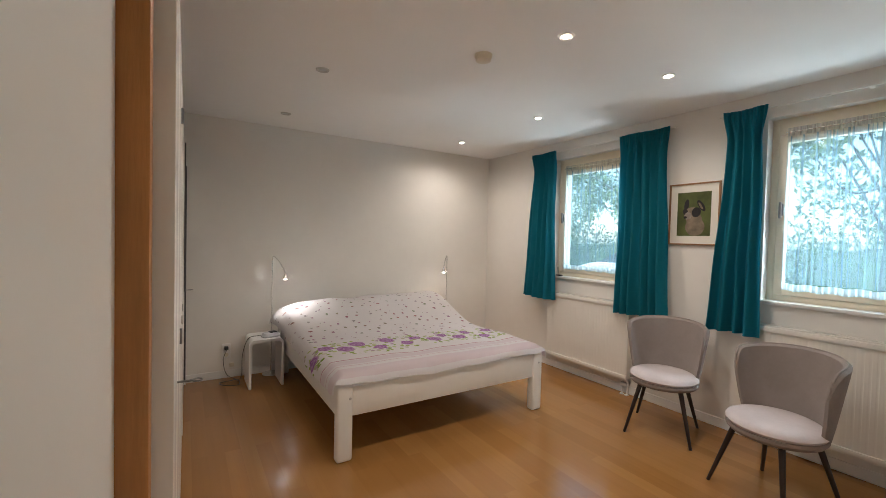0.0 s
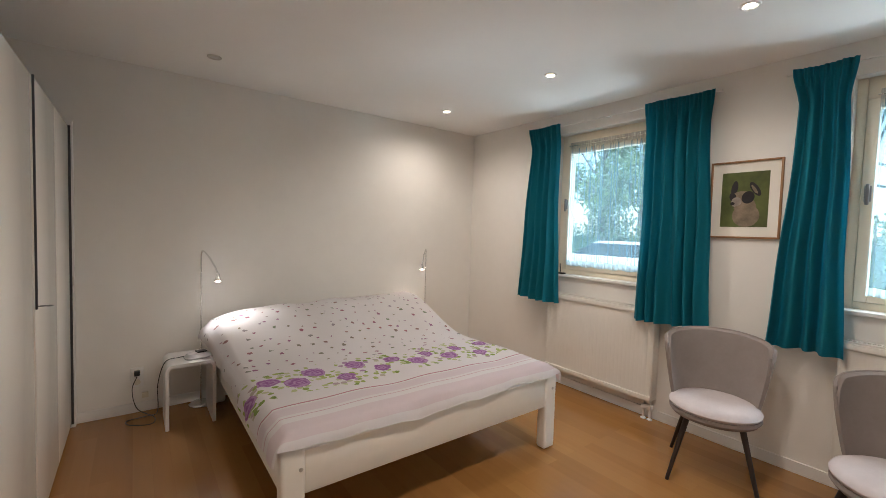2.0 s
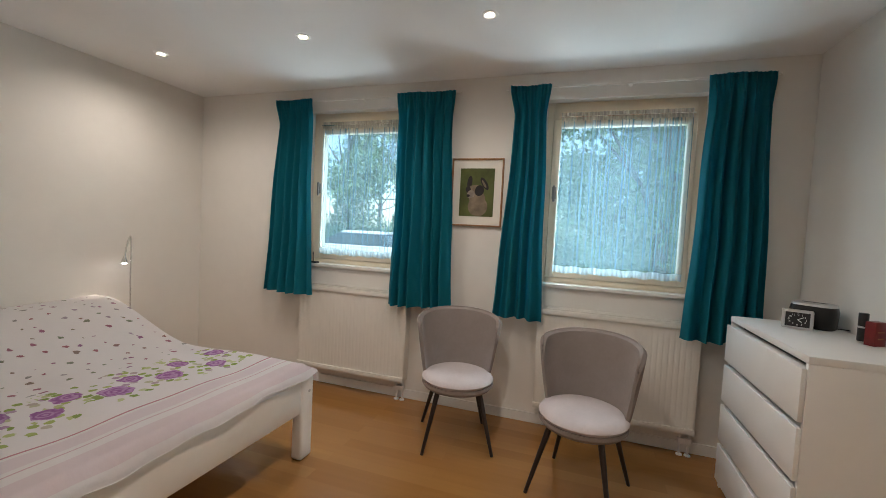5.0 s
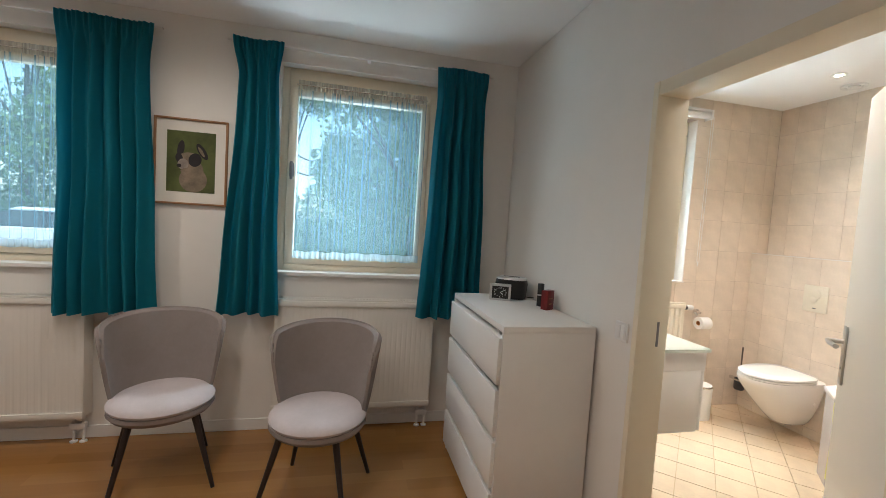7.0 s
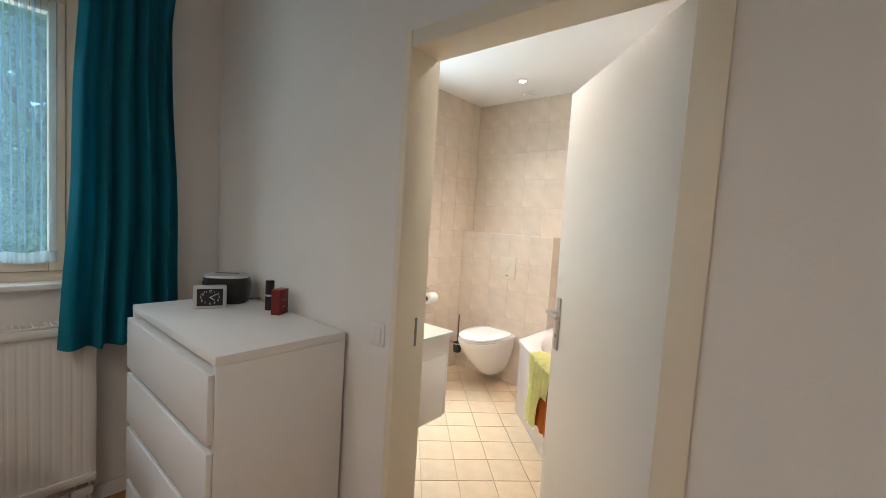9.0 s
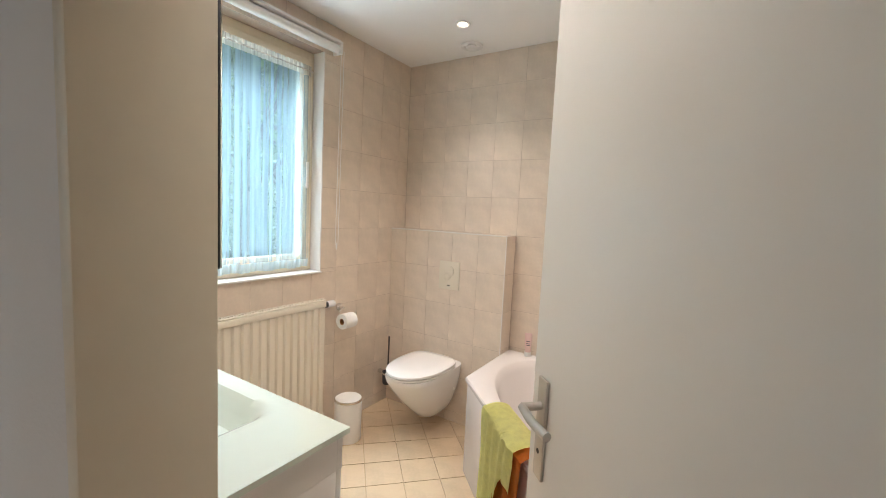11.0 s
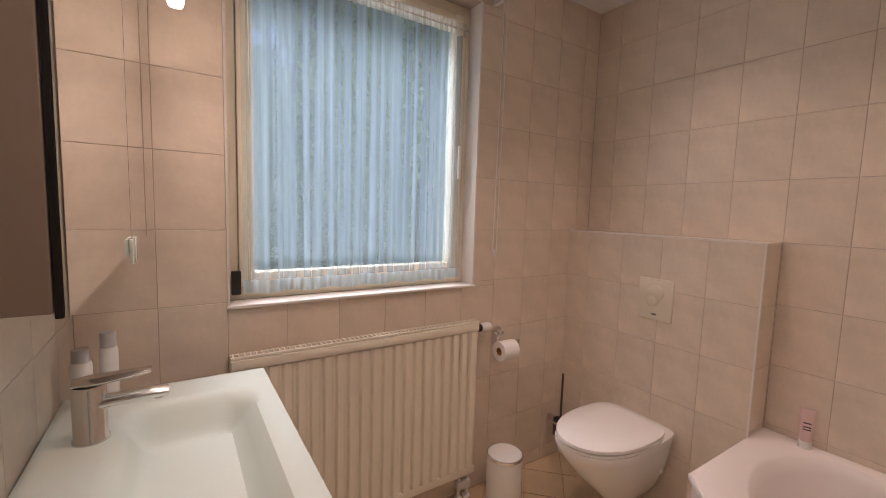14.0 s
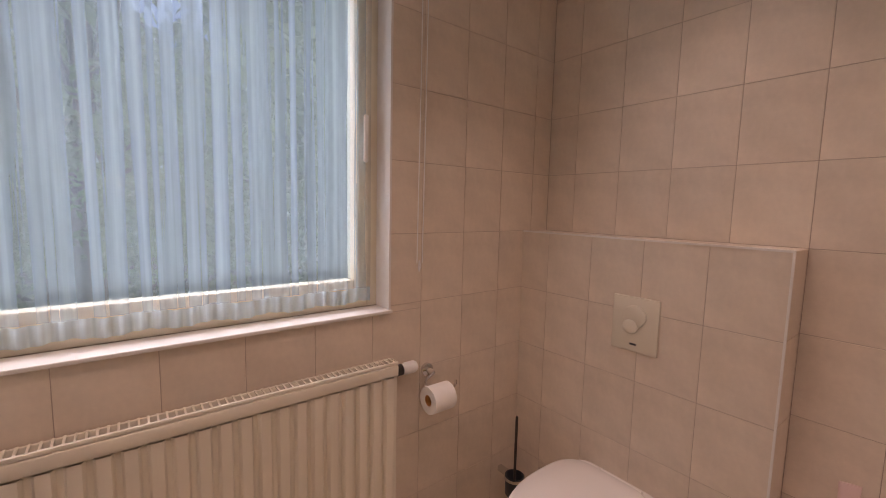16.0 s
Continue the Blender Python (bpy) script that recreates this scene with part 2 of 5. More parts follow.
def box(x0, x1, y0, y1, z0, z1, bev=0.0, seg=2):
    bm = bmesh.new()
    bmesh.ops.create_cube(bm, size=1)
    for v in bm.verts:
        v.co = ((x0 + x1) / 2 + v.co.x * (x1 - x0), (y0 + y1) / 2 + v.co.y * (y1 - y0), (z0 + z1) / 2 + v.co.z * (z1 - z0))
    if bev:
        bmesh.ops.bevel(bm, geom=bm.edges[:], offset=bev, segments=seg, affect='EDGES', profile=0.5)
    return bm


def join(*bms):
    out = bms[0]
    for b in bms[1:]:
        me = bpy.data.meshes.new("tmp")
        b.to_mesh(me)
        b.free()
        out.from_mesh(me)
        bpy.data.meshes.remove(me)
    return out


def move(bm, m):
    bmesh.ops.transform(bm, matrix=m, verts=bm.verts[:])
    return bm


def lathe(profile, seg=28, cap=True):
    """A body turned about z, from (radius, height) pairs."""
    bm = bmesh.new()
    rings = []
    for r, z in profile:
        rings.append([bm.verts.new((r * math.cos(2 * math.pi * i / seg), r * math.sin(2 * math.pi * i / seg), z)) for i in range(seg)])
    for a, b in zip(rings, rings[1:]):
        for i in range(seg):
            bm.faces.new((a[i], a[(i + 1) % seg], b[(i + 1) % seg], b[i]))
    if cap:
        bm.faces.new(rings[0][::-1])
        bm.faces.new(rings[-1])
    bmesh.ops.recalc_face_normals(bm, faces=bm.faces[:])
    return bm


def tube(points, r, seg=10, r1=None):
    """A round bar through the points."""
    bm = bmesh.new()
    pts = [Vector(p) for p in points]
    rings = []
    for i, p in enumerate(pts):
        d = (pts[min(i + 1, len(pts) - 1)] - pts[max(i - 1, 0)]).normalized()
        side = d.cross(Vector((0, 0, 1)) if abs(d.z) < 0.95 else Vector((1, 0, 0))).normalized()
        up = side.cross(d)
        rad = r if r1 is None else r + (r1 - r) * i / (len(pts) - 1)
        rings.append([bm.verts.new(p + (side * math.cos(2 * math.pi * k / seg) + up * math.sin(2 * math.pi * k / seg)) * rad) for k in range(seg)])
    for a, b in zip(rings, rings[1:]):
        for k in range(seg):
            bm.faces.new((a[k], a[(k + 1) % seg], b[(k + 1) % seg], b[k]))
    bm.faces.new(rings[0][::-1])
    bm.faces.new(rings[-1])
    bmesh.ops.recalc_face_normals(bm, faces=bm.faces[:])
    return bm


def curve_pts(ctrl, n=24):
    """Smooth points through control points (Catmull-Rom)."""
    c = [Vector(p) for p in ctrl]
    c = [c[0] * 2 - c[1]] + c + [c[-1] * 2 - c[-2]]
    out = []
    for i in range(1, len(c) - 2):
        for k in range(n):
            t = k / n
            out.append(0.5 * ((2 * c[i]) + (c[i + 1] - c[i - 1]) * t + (2 * c[i - 1] - 5 * c[i] + 4 * c[i + 1] - c[i + 2]) * t * t
                              + (3 * c[i] - c[i - 1] - 3 * c[i + 1] + c[i + 2]) * t ** 3))
    out.append(c[-2])
    return out


def sheet(nu, nv, f, thick=0.0):
    """A grid surface f(u, v) with u, v in 0..1, and its UVs; thick makes it solid."""
    bm = bmesh.new()
    vs = [[bm.verts.new(f(i / nu, j / nv)) for j in range(nv + 1)] for i in range(nu + 1)]
    uv = bm.loops.layers.uv.new("UVMap")
    for i in range(nu):
        for j in range(nv):
            fc = bm.faces.new((vs[i][j], vs[i + 1][j], vs[i + 1][j + 1], vs[i][j + 1]))
            for lp, (a, b) in zip(fc.loops, ((i, j), (i + 1, j), (i + 1, j + 1), (i, j + 1))):
                lp[uv].uv = (a / nu, b / nv)
    if thick:
        bmesh.ops.solidify(bm, geom=bm.faces[:], thickness=thick)
    return bm


def loft(rings, cap=True):
    """Closed rings of equal length joined into a skin."""
    bm = bmesh.new()
    vr = [[bm.verts.new(p) for p in ring] for ring in rings]
    n = len(rings[0])
    for a, b in zip(vr, vr[1:]):
        for k in range(n):
            bm.faces.new((a[k], a[(k + 1) % n], b[(k + 1) % n], b[k]))
    if cap:
        bm.faces.new(vr[0][::-1])
        bm.faces.new(vr[-1])
    bmesh.ops.recalc_face_normals(bm, faces=bm.faces[:])
    return bm


def link(name, bm, material, smooth=True):
    me = bpy.data.meshes.new(name)
    bm.to_mesh(me)
    bm.free()
    me.materials.append(material)
    if smooth:
        me.polygons.foreach_set("use_smooth", [True] * len(me.polygons))
        me.set_sharp_from_angle(angle=math.radians(38))
    return new(name, me)


def part(name, bm, material, parent, label="", smooth=True):
    ob = link(name, bm, material, smooth)
    ob.parent = parent
    return tagged(ob, label)


def thing(name, label, category, at=(0, 0, 0), turn=0, group=""):
    ob = new(name)
    ob.empty_display_size = 0.1
    ob.matrix_basis = pose(*at, 0, 0, turn)
    return tagged(ob, label, category, group)


def struct(name, bm, material, label="", category=""):
    return tagged(link(name, bm, material, smooth=False), label, category or name.split("_")[0], kind="structure")


def writing(text, size, m, material, parent, name="lettering"):
    cu = bpy.data.curves.new("txt", 'FONT')
    cu.body, cu.size, cu.align_x, cu.align_y, cu.extrude = text, size, 'CENTER', 'CENTER', 0.0004
    ob = bpy.data.objects.new("txt", cu)
    me = bpy.data.meshes.new_from_object(ob)
    bpy.data.objects.remove(ob)
    me.transform(m)
    me.materials.clear()
    me.materials.append(material)
    o = new(name, me)
    o.parent = parent
    return o


# ---- large structure ----
XW, YN, YP, XB, YS, XBW = 3.80, 4.80, -0.12, 3.845, -2.593, 1.48
W1, W2, WZ = (2.50, 3.55), (0.45, 1.485), (1.06, 2.405)
BW, BZ = (-1.737, -0.652), (1.087, 2.42)
H = CEIL + 0.02
struct("floor", box(-0.75, 4.12, -0.18, 4.95, -0.15, 0), M_FLOOR, "beech laminate bedroom floor, slightly glossy", "floor")
struct("bathroom_floor", box(1.3, 4.12, -2.75, -0.181, -0.15, -0.006), M_FGROUT, "floor screed under the bathroom tiles", "floor")
struct("ceiling", box(-0.75, 4.12, -0.2, 4.95, CEIL, CEIL + 0.2), M_CEIL, "smooth white plastered bedroom ceiling", "ceiling")
struct("ceiling_bathroom", box(1.3, 4.12, -2.75, -0.203, CEIL, CEIL + 0.2), M_CEIL, "smooth white bathroom ceiling", "ceiling")
wall_e = struct("wall_east", join(box(XW, 4.10, -0.1848, W2[0], 0, H), box(XW, 4.10, W2[0], W2[1], 0, WZ[0]), box(XW, 4.10, W2[0], W2[1], WZ[1], H),
                                  box(XW, 4.10, W2[1], W1[0], 0, H), box(XW, 4.10, W1[0], W1[1], 0, WZ[0]), box(XW, 4.10, W1[0], W1[1], WZ[1], H),
                                  box(XW, 4.10, W1[1], 4.95, 0, H)), M_WALL, "warm white plastered wall with two windows", "wall")
struct("wall_north", box(-0.75, XW, YN, 4.95, 0, H), M_WALL, "plain warm white plastered wall behind the bed", "wall")
struct("wall_west", box(-0.75, -0.6, -0.2, YN, 0, H), M_WALL, "plain white wall behind the wardrobe", "wall")
struct("wall_entry", join(box(-0.10, 0.07, -0.12, 0.12, 0, H), box(-0.10, 0.07, 0.12, 1.05, 2.12, H), box(-0.10, 0.07, 1.05, 1.095, 2.12, H)), M_WALL,
       "white plastered wall round the entry door", "wall")
DX = (1.55, 2.33)
wall_p = struct("wall_south", join(box(-0.6, DX[0] - 0.05, -0.23, YP, 0, H), box(DX[0] - 0.05, DX[1] + 0.02, -0.23, YP, 2.0, H),
                                   box(DX[1] + 0.02, XW + 0.03, -0.23, YP, 0, H)), M_WALL, "warm white plastered partition with the bathroom doorway", "wall")
wall_be = struct("wall_bath_east", join(box(XB + 0.002, 4.10, BW[1], -0.185, 0, H), box(XB + 0.002, 4.10, BW[0], BW[1], 0, BZ[0] - 0.012),
                                        box(XB + 0.002, 4.10, BW[0], BW[1], BZ[1], H), box(XB + 0.002, 4.10, -2.75, BW[0], 0, H)), M_GROUT,
                 "beige tiled bathroom wall with a window", "wall")
wall_bs = struct("wall_bath_south", box(1.3, XB + 0.002, -2.75, YS - 0.002, 0, H), M_GROUT, "beige tiled bathroom wall behind toilet and bath", "wall")
wall_bw = struct("wall_bath_west", box(1.3, XBW + 0.008, YS - 0.002, -0.2385, 0, H), M_GROUT, "beige tiled bathroom wall beside the bath", "wall")

wall_bn = struct("wall_bath_north", join(box(DX[1] + 0.031, XB + 0.0015, -0.238, -0.2305, 0, H), box(XBW + 0.008, DX[1] + 0.0305, -0.238, -0.2305, 2.031, H)), M_GROUT,
                 "beige tiled bathroom wall behind the washbasin", "wall")

# skirting boards
struct("baseboard", join(box(0.14, XW - 0.012, YN - 0.012, YN, 0, 0.075, 0.002), box(XW - 0.012, XW, 0.10, YN - 0.012, 0, 0.075, 0.002),
                         box(0.07, DX[0] - 0.075, YP, YP + 0.012, 0, 0.075, 0.002), box(DX[1] + 0.032, XW - 0.012, YP, YP + 0.012, 0, 0.075, 0.002)), M_WHITE,
       "white painted skirting board", "baseboard")

# bathroom doorway frame, cream painted steel
df = thing("door_frame", "cream painted steel frame round the bathroom doorway", "door frame", (0, 0, 0))
for nm, b in (("jamb", box(DX[1], DX[1] + 0.03, -0.25, YP + 0.012, 0, 2.03, 0.004)), ("jamb", box(DX[0] - 0.065, DX[0], -0.245, YP + 0.012, 0, 2.03, 0.004)),
              ("head", box(DX[0] + 0.001, DX[1] - 0.001, -0.245, YP + 0.011, 1.975, 2.028, 0.004))):
    part(nm, b, M_CREAM, df)
part("strike_plate", box(DX[1] - 0.002, DX[1] + 0.001, -0.208, -0.198, 1.0, 1.10, 0.0004), M_HANDLE, df, "dark steel strike plate")


def lever(parent, x, z, side, mtl):
    """Handle plate and lever on a leaf whose thickness lies along y; side is +1 or -1."""
    y = 0.02 * side
    p = part("handle_plate", box(x - 0.02, x + 0.02, min(y, y + 0.008 * side), max(y, y + 0.008 * side), z - 0.13, z + 0.09, 0.003), mtl, parent, "brushed steel plate")
    part("lever", join(tube([(x, y, z + 0.03), (x, y + 0.05 * side, z + 0.03)], 0.009), tube(curve_pts([(x, y + 0.05 * side, z + 0.03), (x - 0.06, y + 0.055 * side, z + 0.03), (x - 0.12, y + 0.05 * side, z + 0.03)], 6), 0.009)), mtl, p, "brushed steel lever")
    part("keyhole", move(lathe([(0.006, 0), (0.006, 0.001)], 12), pose(x, y + 0.0085 * side, z - 0.07, 90, 0, 0)), M_BLACK, p)


DOOR_TURN = -46.8
bdoor = tagged(thing("door_1", "white painted flush bathroom door standing half open", "door", (DX[0] - 0.01, -0.262, 0), DOOR_TURN), kind="structure")
part("leaf", box(0, 0.825, -0.02, 0.02, 0.008, 2.0, 0.003), M_DOOR, bdoor)
lever(bdoor, 0.765, 1.06, 1, M_STEEL)
lever(bdoor, 0.765, 1.06, -1, M_STEEL)

edoor = tagged(thing("door_2", "white painted entry door closed in a reddish wooden frame", "door", (0, 0, 0)), kind="structure")
part("leaf", box(0.01, 0.052, 0.175, 1.028, 0.008, 2.06, 0.002), M_DOOR, edoor)
part("wooden_jamb", box(-0.1, 0.10, 1.03, 1.09, 0, 2.12, 0.004), M_WOOD, edoor, "reddish brown varnished wood")
part("wooden_jamb", box(-0.1, 0.10, 0.115, 0.172, 0, 2.12, 0.004), M_WOOD, edoor, "reddish brown varnished wood")
part("wooden_head", box(-0.1, 0.10, 0.174, 1.028, 2.062, 2.12, 0.004), M_WOOD, edoor, "reddish brown varnished wood")

# ---- windows ----


def window(name, y0, y1, z0, z1, xf, label, head=0.0):
    """A painted window in a reveal: outer frame, sash, pane. xf is the inner face of the frame."""
    w = tagged(thing(name, label, "window"), kind="structure")
    f, d, s = 0.045, 0.07, 0.055
    for b in (box(xf, xf + d, y0, y0 + f, z0, z1, 0.003), box(xf, xf + d, y1 - f, y1, z0, z1, 0.003),
              box(xf, xf + d, y0 + f + .0005, y1 - f - .0005, z0, z0 + f, 0.003), box(xf, xf + d, y0 + f + .0005, y1 - f - .0005, z1 - f - head, z1, 0.003)):
        part("frame", b, M_CREAM, w)
    a0, a1, c0, c1 = y0 + f + 0.003, y1 - f - 0.003, z0 + f + 0.003, z1 - f - head - 0.003
    for b in (box(xf - 0.012, xf + 0.045, a0, a0 + s, c0, c1, 0.004), box(xf - 0.012, xf + 0.045, a1 - s, a1, c0, c1, 0.004),
              box(xf - 0.0115, xf + 0.045, a0 + s + .0005, a1 - s - .0005, c0, c0 + s, 0.004), box(xf - 0.0115, xf + 0.045, a0 + s + .0005, a1 - s - .0005, c1 - s, c1, 0.004)):
        part("sash", b, M_CREAM, w)
    p = part("pane", box(xf + 0.015, xf + 0.021, a0 + s - 0.005, a1 - s + 0.005, c0 + s - 0.005, c1 - s + 0.005), M_GLASS, w, "clear glass", False)
    p.visible_shadow = False
    return w


def voile(y0, y1, z0, z1, x, label, folds=26, net=M_VOILE, deep=0.0028):
    """Sheer net curtain on a thin rod, gathered in fine upright folds."""
    c = thing("net_curtain", label, "curtain", (x, (y0 + y1) / 2, z0))
    hw, h = (y1 - y0) / 2, z1 - z0
    ph = [rng.uniform(0, 6.28) for _ in range(3)]

    def f(u, v):
        a = deep * math.sin(2 * math.pi * folds * u + ph[0] + 0.5 * math.sin(9 * u)) + 0.003 * math.sin(2 * math.pi * folds * 0.43 * u + ph[1])
        return (a, -hw + 2 * hw * u, 0.05 + (h - 0.11) * v)
    part("net", sheet(folds * 8, 6, f), net, c)

    def head(u, v):
        a = 0.0035 * math.sin(2 * math.pi * folds * 1.3 * u + ph[2])
        return (a, -hw + 2 * hw * u, h - 0.06 + 0.06 * v)
    part("gathered_heading", sheet(folds * 8, 3, head), M_HEADING, c, "ruffled sheer heading tape")

    def hem(u, v):
        a = 0.006 * math.sin(2 * math.pi * folds * u + ph[0]) + 0.002
        return (a, -hw + 2 * hw * u, 0.05 * v + 0.004 * math.sin(40 * u))
    part("hem", sheet(folds * 8, 3, hem), M_NETHEM, c, "doubled white hem")
    part("rod", tube([(0.0, -hw - 0.01, h - 0.03), (0.0, hw + 0.01, h - 0.03)], 0.004), M_CHROME, c)
    return c


for nm, (a, b) in (("window_1", W1), ("window_2", W2)):
    w = window(nm, a, b, WZ[0], WZ[1], 3.885, "cream painted tilting window with double glazing", 0.08)
    part("handle", join(box(3.862, 3.873, b - 0.092, b - 0.062, 1.69, 1.78, 0.003), box(3.842, 3.860, b - 0.086, b - 0.068, 1.67, 1.79, 0.006)), M_HANDLE, w, "grey window handle")
    tagged(struct(nm.replace("window", "window_sill"), box(3.775, 3.884, a - 0.02, b + 0.02, WZ[0] - 0.022, WZ[0] + 0.003, 0.004), M_WHITE, "white painted window board"), category="window sill")
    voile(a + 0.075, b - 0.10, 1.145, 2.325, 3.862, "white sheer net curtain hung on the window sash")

bwin = window("window_3", BW[0], BW[1], BZ[0], BZ[1], 3.935, "cream painted bathroom window with obscuring net")
part("handle", join(box(3.912, 3.923, BW[0] + 0.055, BW[0] + 0.08, 1.60, 1.72, 0.003), box(3.895, 3.911, BW[0] + 0.06, BW[0] + 0.076, 1.60, 1.76, 0.005)), M_WHITE, bwin, "white window handle")
part("hinge", box(3.905, 3.925, BW[1] - 0.052, BW[1] - 0.02, 1.11, 1.20, 0.004), M_BLACK, bwin, "dark hinge cover")
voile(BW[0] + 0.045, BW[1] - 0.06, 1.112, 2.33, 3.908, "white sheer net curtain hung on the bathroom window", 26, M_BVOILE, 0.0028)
# tiled reveal with a pale trim
for nm, b in (("window_trim_1", box(XB - 0.004, 3.934, BW[0], BW[0] + 0.008, BZ[0], BZ[1])), ("window_trim_2", box(XB - 0.004, 3.934, BW[1] - 0.008, BW[1], BZ[0], BZ[1])),
              ("window_trim_3", box(XB - 0.012, 3.934, BW[0] - 0.004, BW[1] + 0.004, BZ[0] - 0.012, BZ[0], 0.003))):
    tagged(struct(nm, b, M_TRIM, "pale tile trim in the window reveal"), category="trim")
blind = thing("roller_blind", "white rolled-up blind with a bead chain above the bathroom window", "blind", (3.80, (BW[0] + BW[1]) / 2, 2.45))
part("roll", move(lathe([(0.026, -0.60), (0.026, 0.60)], 20), pose(0, 0, 0, 90, 0, 0)), M_WHITE, blind)
part("cassette", box(-0.035, 0.042, -0.60, 0.60, 0.0285, 0.045, 0.004), M_WHITE, blind)
part("bracket", box(-0.03, 0.044, -0.62, -0.603, -0.03, 0.045, 0.003), M_WHITE, blind)
part("bracket", box(-0.03, 0.044, 0.603, 0.62, -0.03, 0.045, 0.003), M_WHITE, blind)
for dy in (-0.632, -0.655):
    part("bead_chain", tube([(0.0, dy, 0.0), (0.01, dy - 0.004, -0.6), (0.012, dy, -1.20)], 0.0022, 6), M_WHITE, blind)
part("chain_weight", lathe([(0.003, -1.23), (0.006, -1.215), (0.003, -1.19)], 10), M_WHITE, blind).location = (0.012, -0.643, 0)

# ---- curtains ----


def curtain(top, neck, foot, label, z0=0.80, z1=2.49, folds=7):
    """A lined cotton curtain: a stiff pencil-pleated heading, gathered below it and spreading to the hem."""
    m = (top[0] + top[1]) / 2
    c = thing("curtain", label, "curtain", (3.715, m, z0), group="teal curtains")
    ph, ph2 = rng.uniform(0, 6.28), rng.uniform(0, 6.28)
    h = z1 - z0

    def edge(i, v):
        if v < 0.86:
            k = (v / 0.86) ** 0.85
            return (foot[i] - m) * (1 - k) + (neck[i] - m) * k
        k = (v - 0.86) / 0.14
        k = k * k * (3 - 2 * k)
        return (neck[i] - m) * (1 - k) + (top[i] - m) * k

    def f(u, v):
        lo, hi = edge(0, v), edge(1, v)
        w = u + 0.03 * math.sin(6.28 * u * 2 + ph2) * (1 - v)
        amp = 0.038 * (1 - 0.35 * v)
        x = amp * math.sin(2 * math.pi * folds * w + ph + 0.5 * math.sin(2.2 * v + ph2)) + 0.014 * math.sin(5 * w + 3 * v + ph) * (1 - v)
        x += 0.008 * math.sin(2 * math.pi * folds * 1.7 * w + ph2 + 1.5 * v)
        stiff = max(0.0, min(1.0, (v - 0.90) / 0.06))
        x = x * (1 - 0.8 * stiff) + stiff * 0.007 * math.sin(2 * math.pi * folds * 3 * u + 0.4 * math.sin(30 * u))
        x -= 0.062 * (1 - v)
        y = lo + (hi - lo) * u + 0.006 * math.sin(9 * v + ph) * (1 - v) * v * 4
        return (x, y, h * v + 0.005 * math.sin(5 * u + ph) * (1 - v) + 0.004 * math.sin(7 * u + ph2) * stiff)
    part("cloth", sheet(folds * 22, 48, f, 0.004), M_TEAL, c)
    return c


curtain((3.468, 3.849), (3.45, 3.79), (3.356, 3.869), "teal cotton curtain drawn aside, beside the far window edge", folds=5)
curtain((2.168, 2.66), (2.178, 2.632), (2.112, 2.638), "wide teal cotton curtain drawn aside, next to the painting", folds=6)
curtain((1.457, 1.75), (1.479, 1.705), (1.423, 1.782), "narrow teal cotton curtain drawn aside above a grey chair", folds=4)
curtain((0.124, 0.487), (0.136, 0.474), (0.095, 0.552), "teal cotton curtain drawn aside above the chest of drawers", folds=5)
for a, b in ((0.10, 1.78), (2.14, 3.88)):
    r = thing("curtain_rail", "white aluminium curtain rail fixed to the wall", "curtain rail", (3.738, (a + b) / 2, 2.468))
    hl = (b - a) / 2
    part("rail", box(-0.009, 0.009, -hl, hl, 0, 0.012, 0.003), M_WALL, r)
    for k in (-0.8, 0, 0.8):
        part("bracket", box(0.009, 0.065, k * hl - 0.012, k * hl + 0.012, 0.001, 0.011, 0.002), M_WALL, r)
    part("end_cap", box(-0.010, 0.010, -hl - 0.008, -hl, -0.001, 0.013, 0.002), M_WALL, r)
    part("end_cap", box(-0.010, 0.010, hl, hl + 0.008, -0.001, 0.013, 0.002), M_WALL, r)

# ---- radiators ----


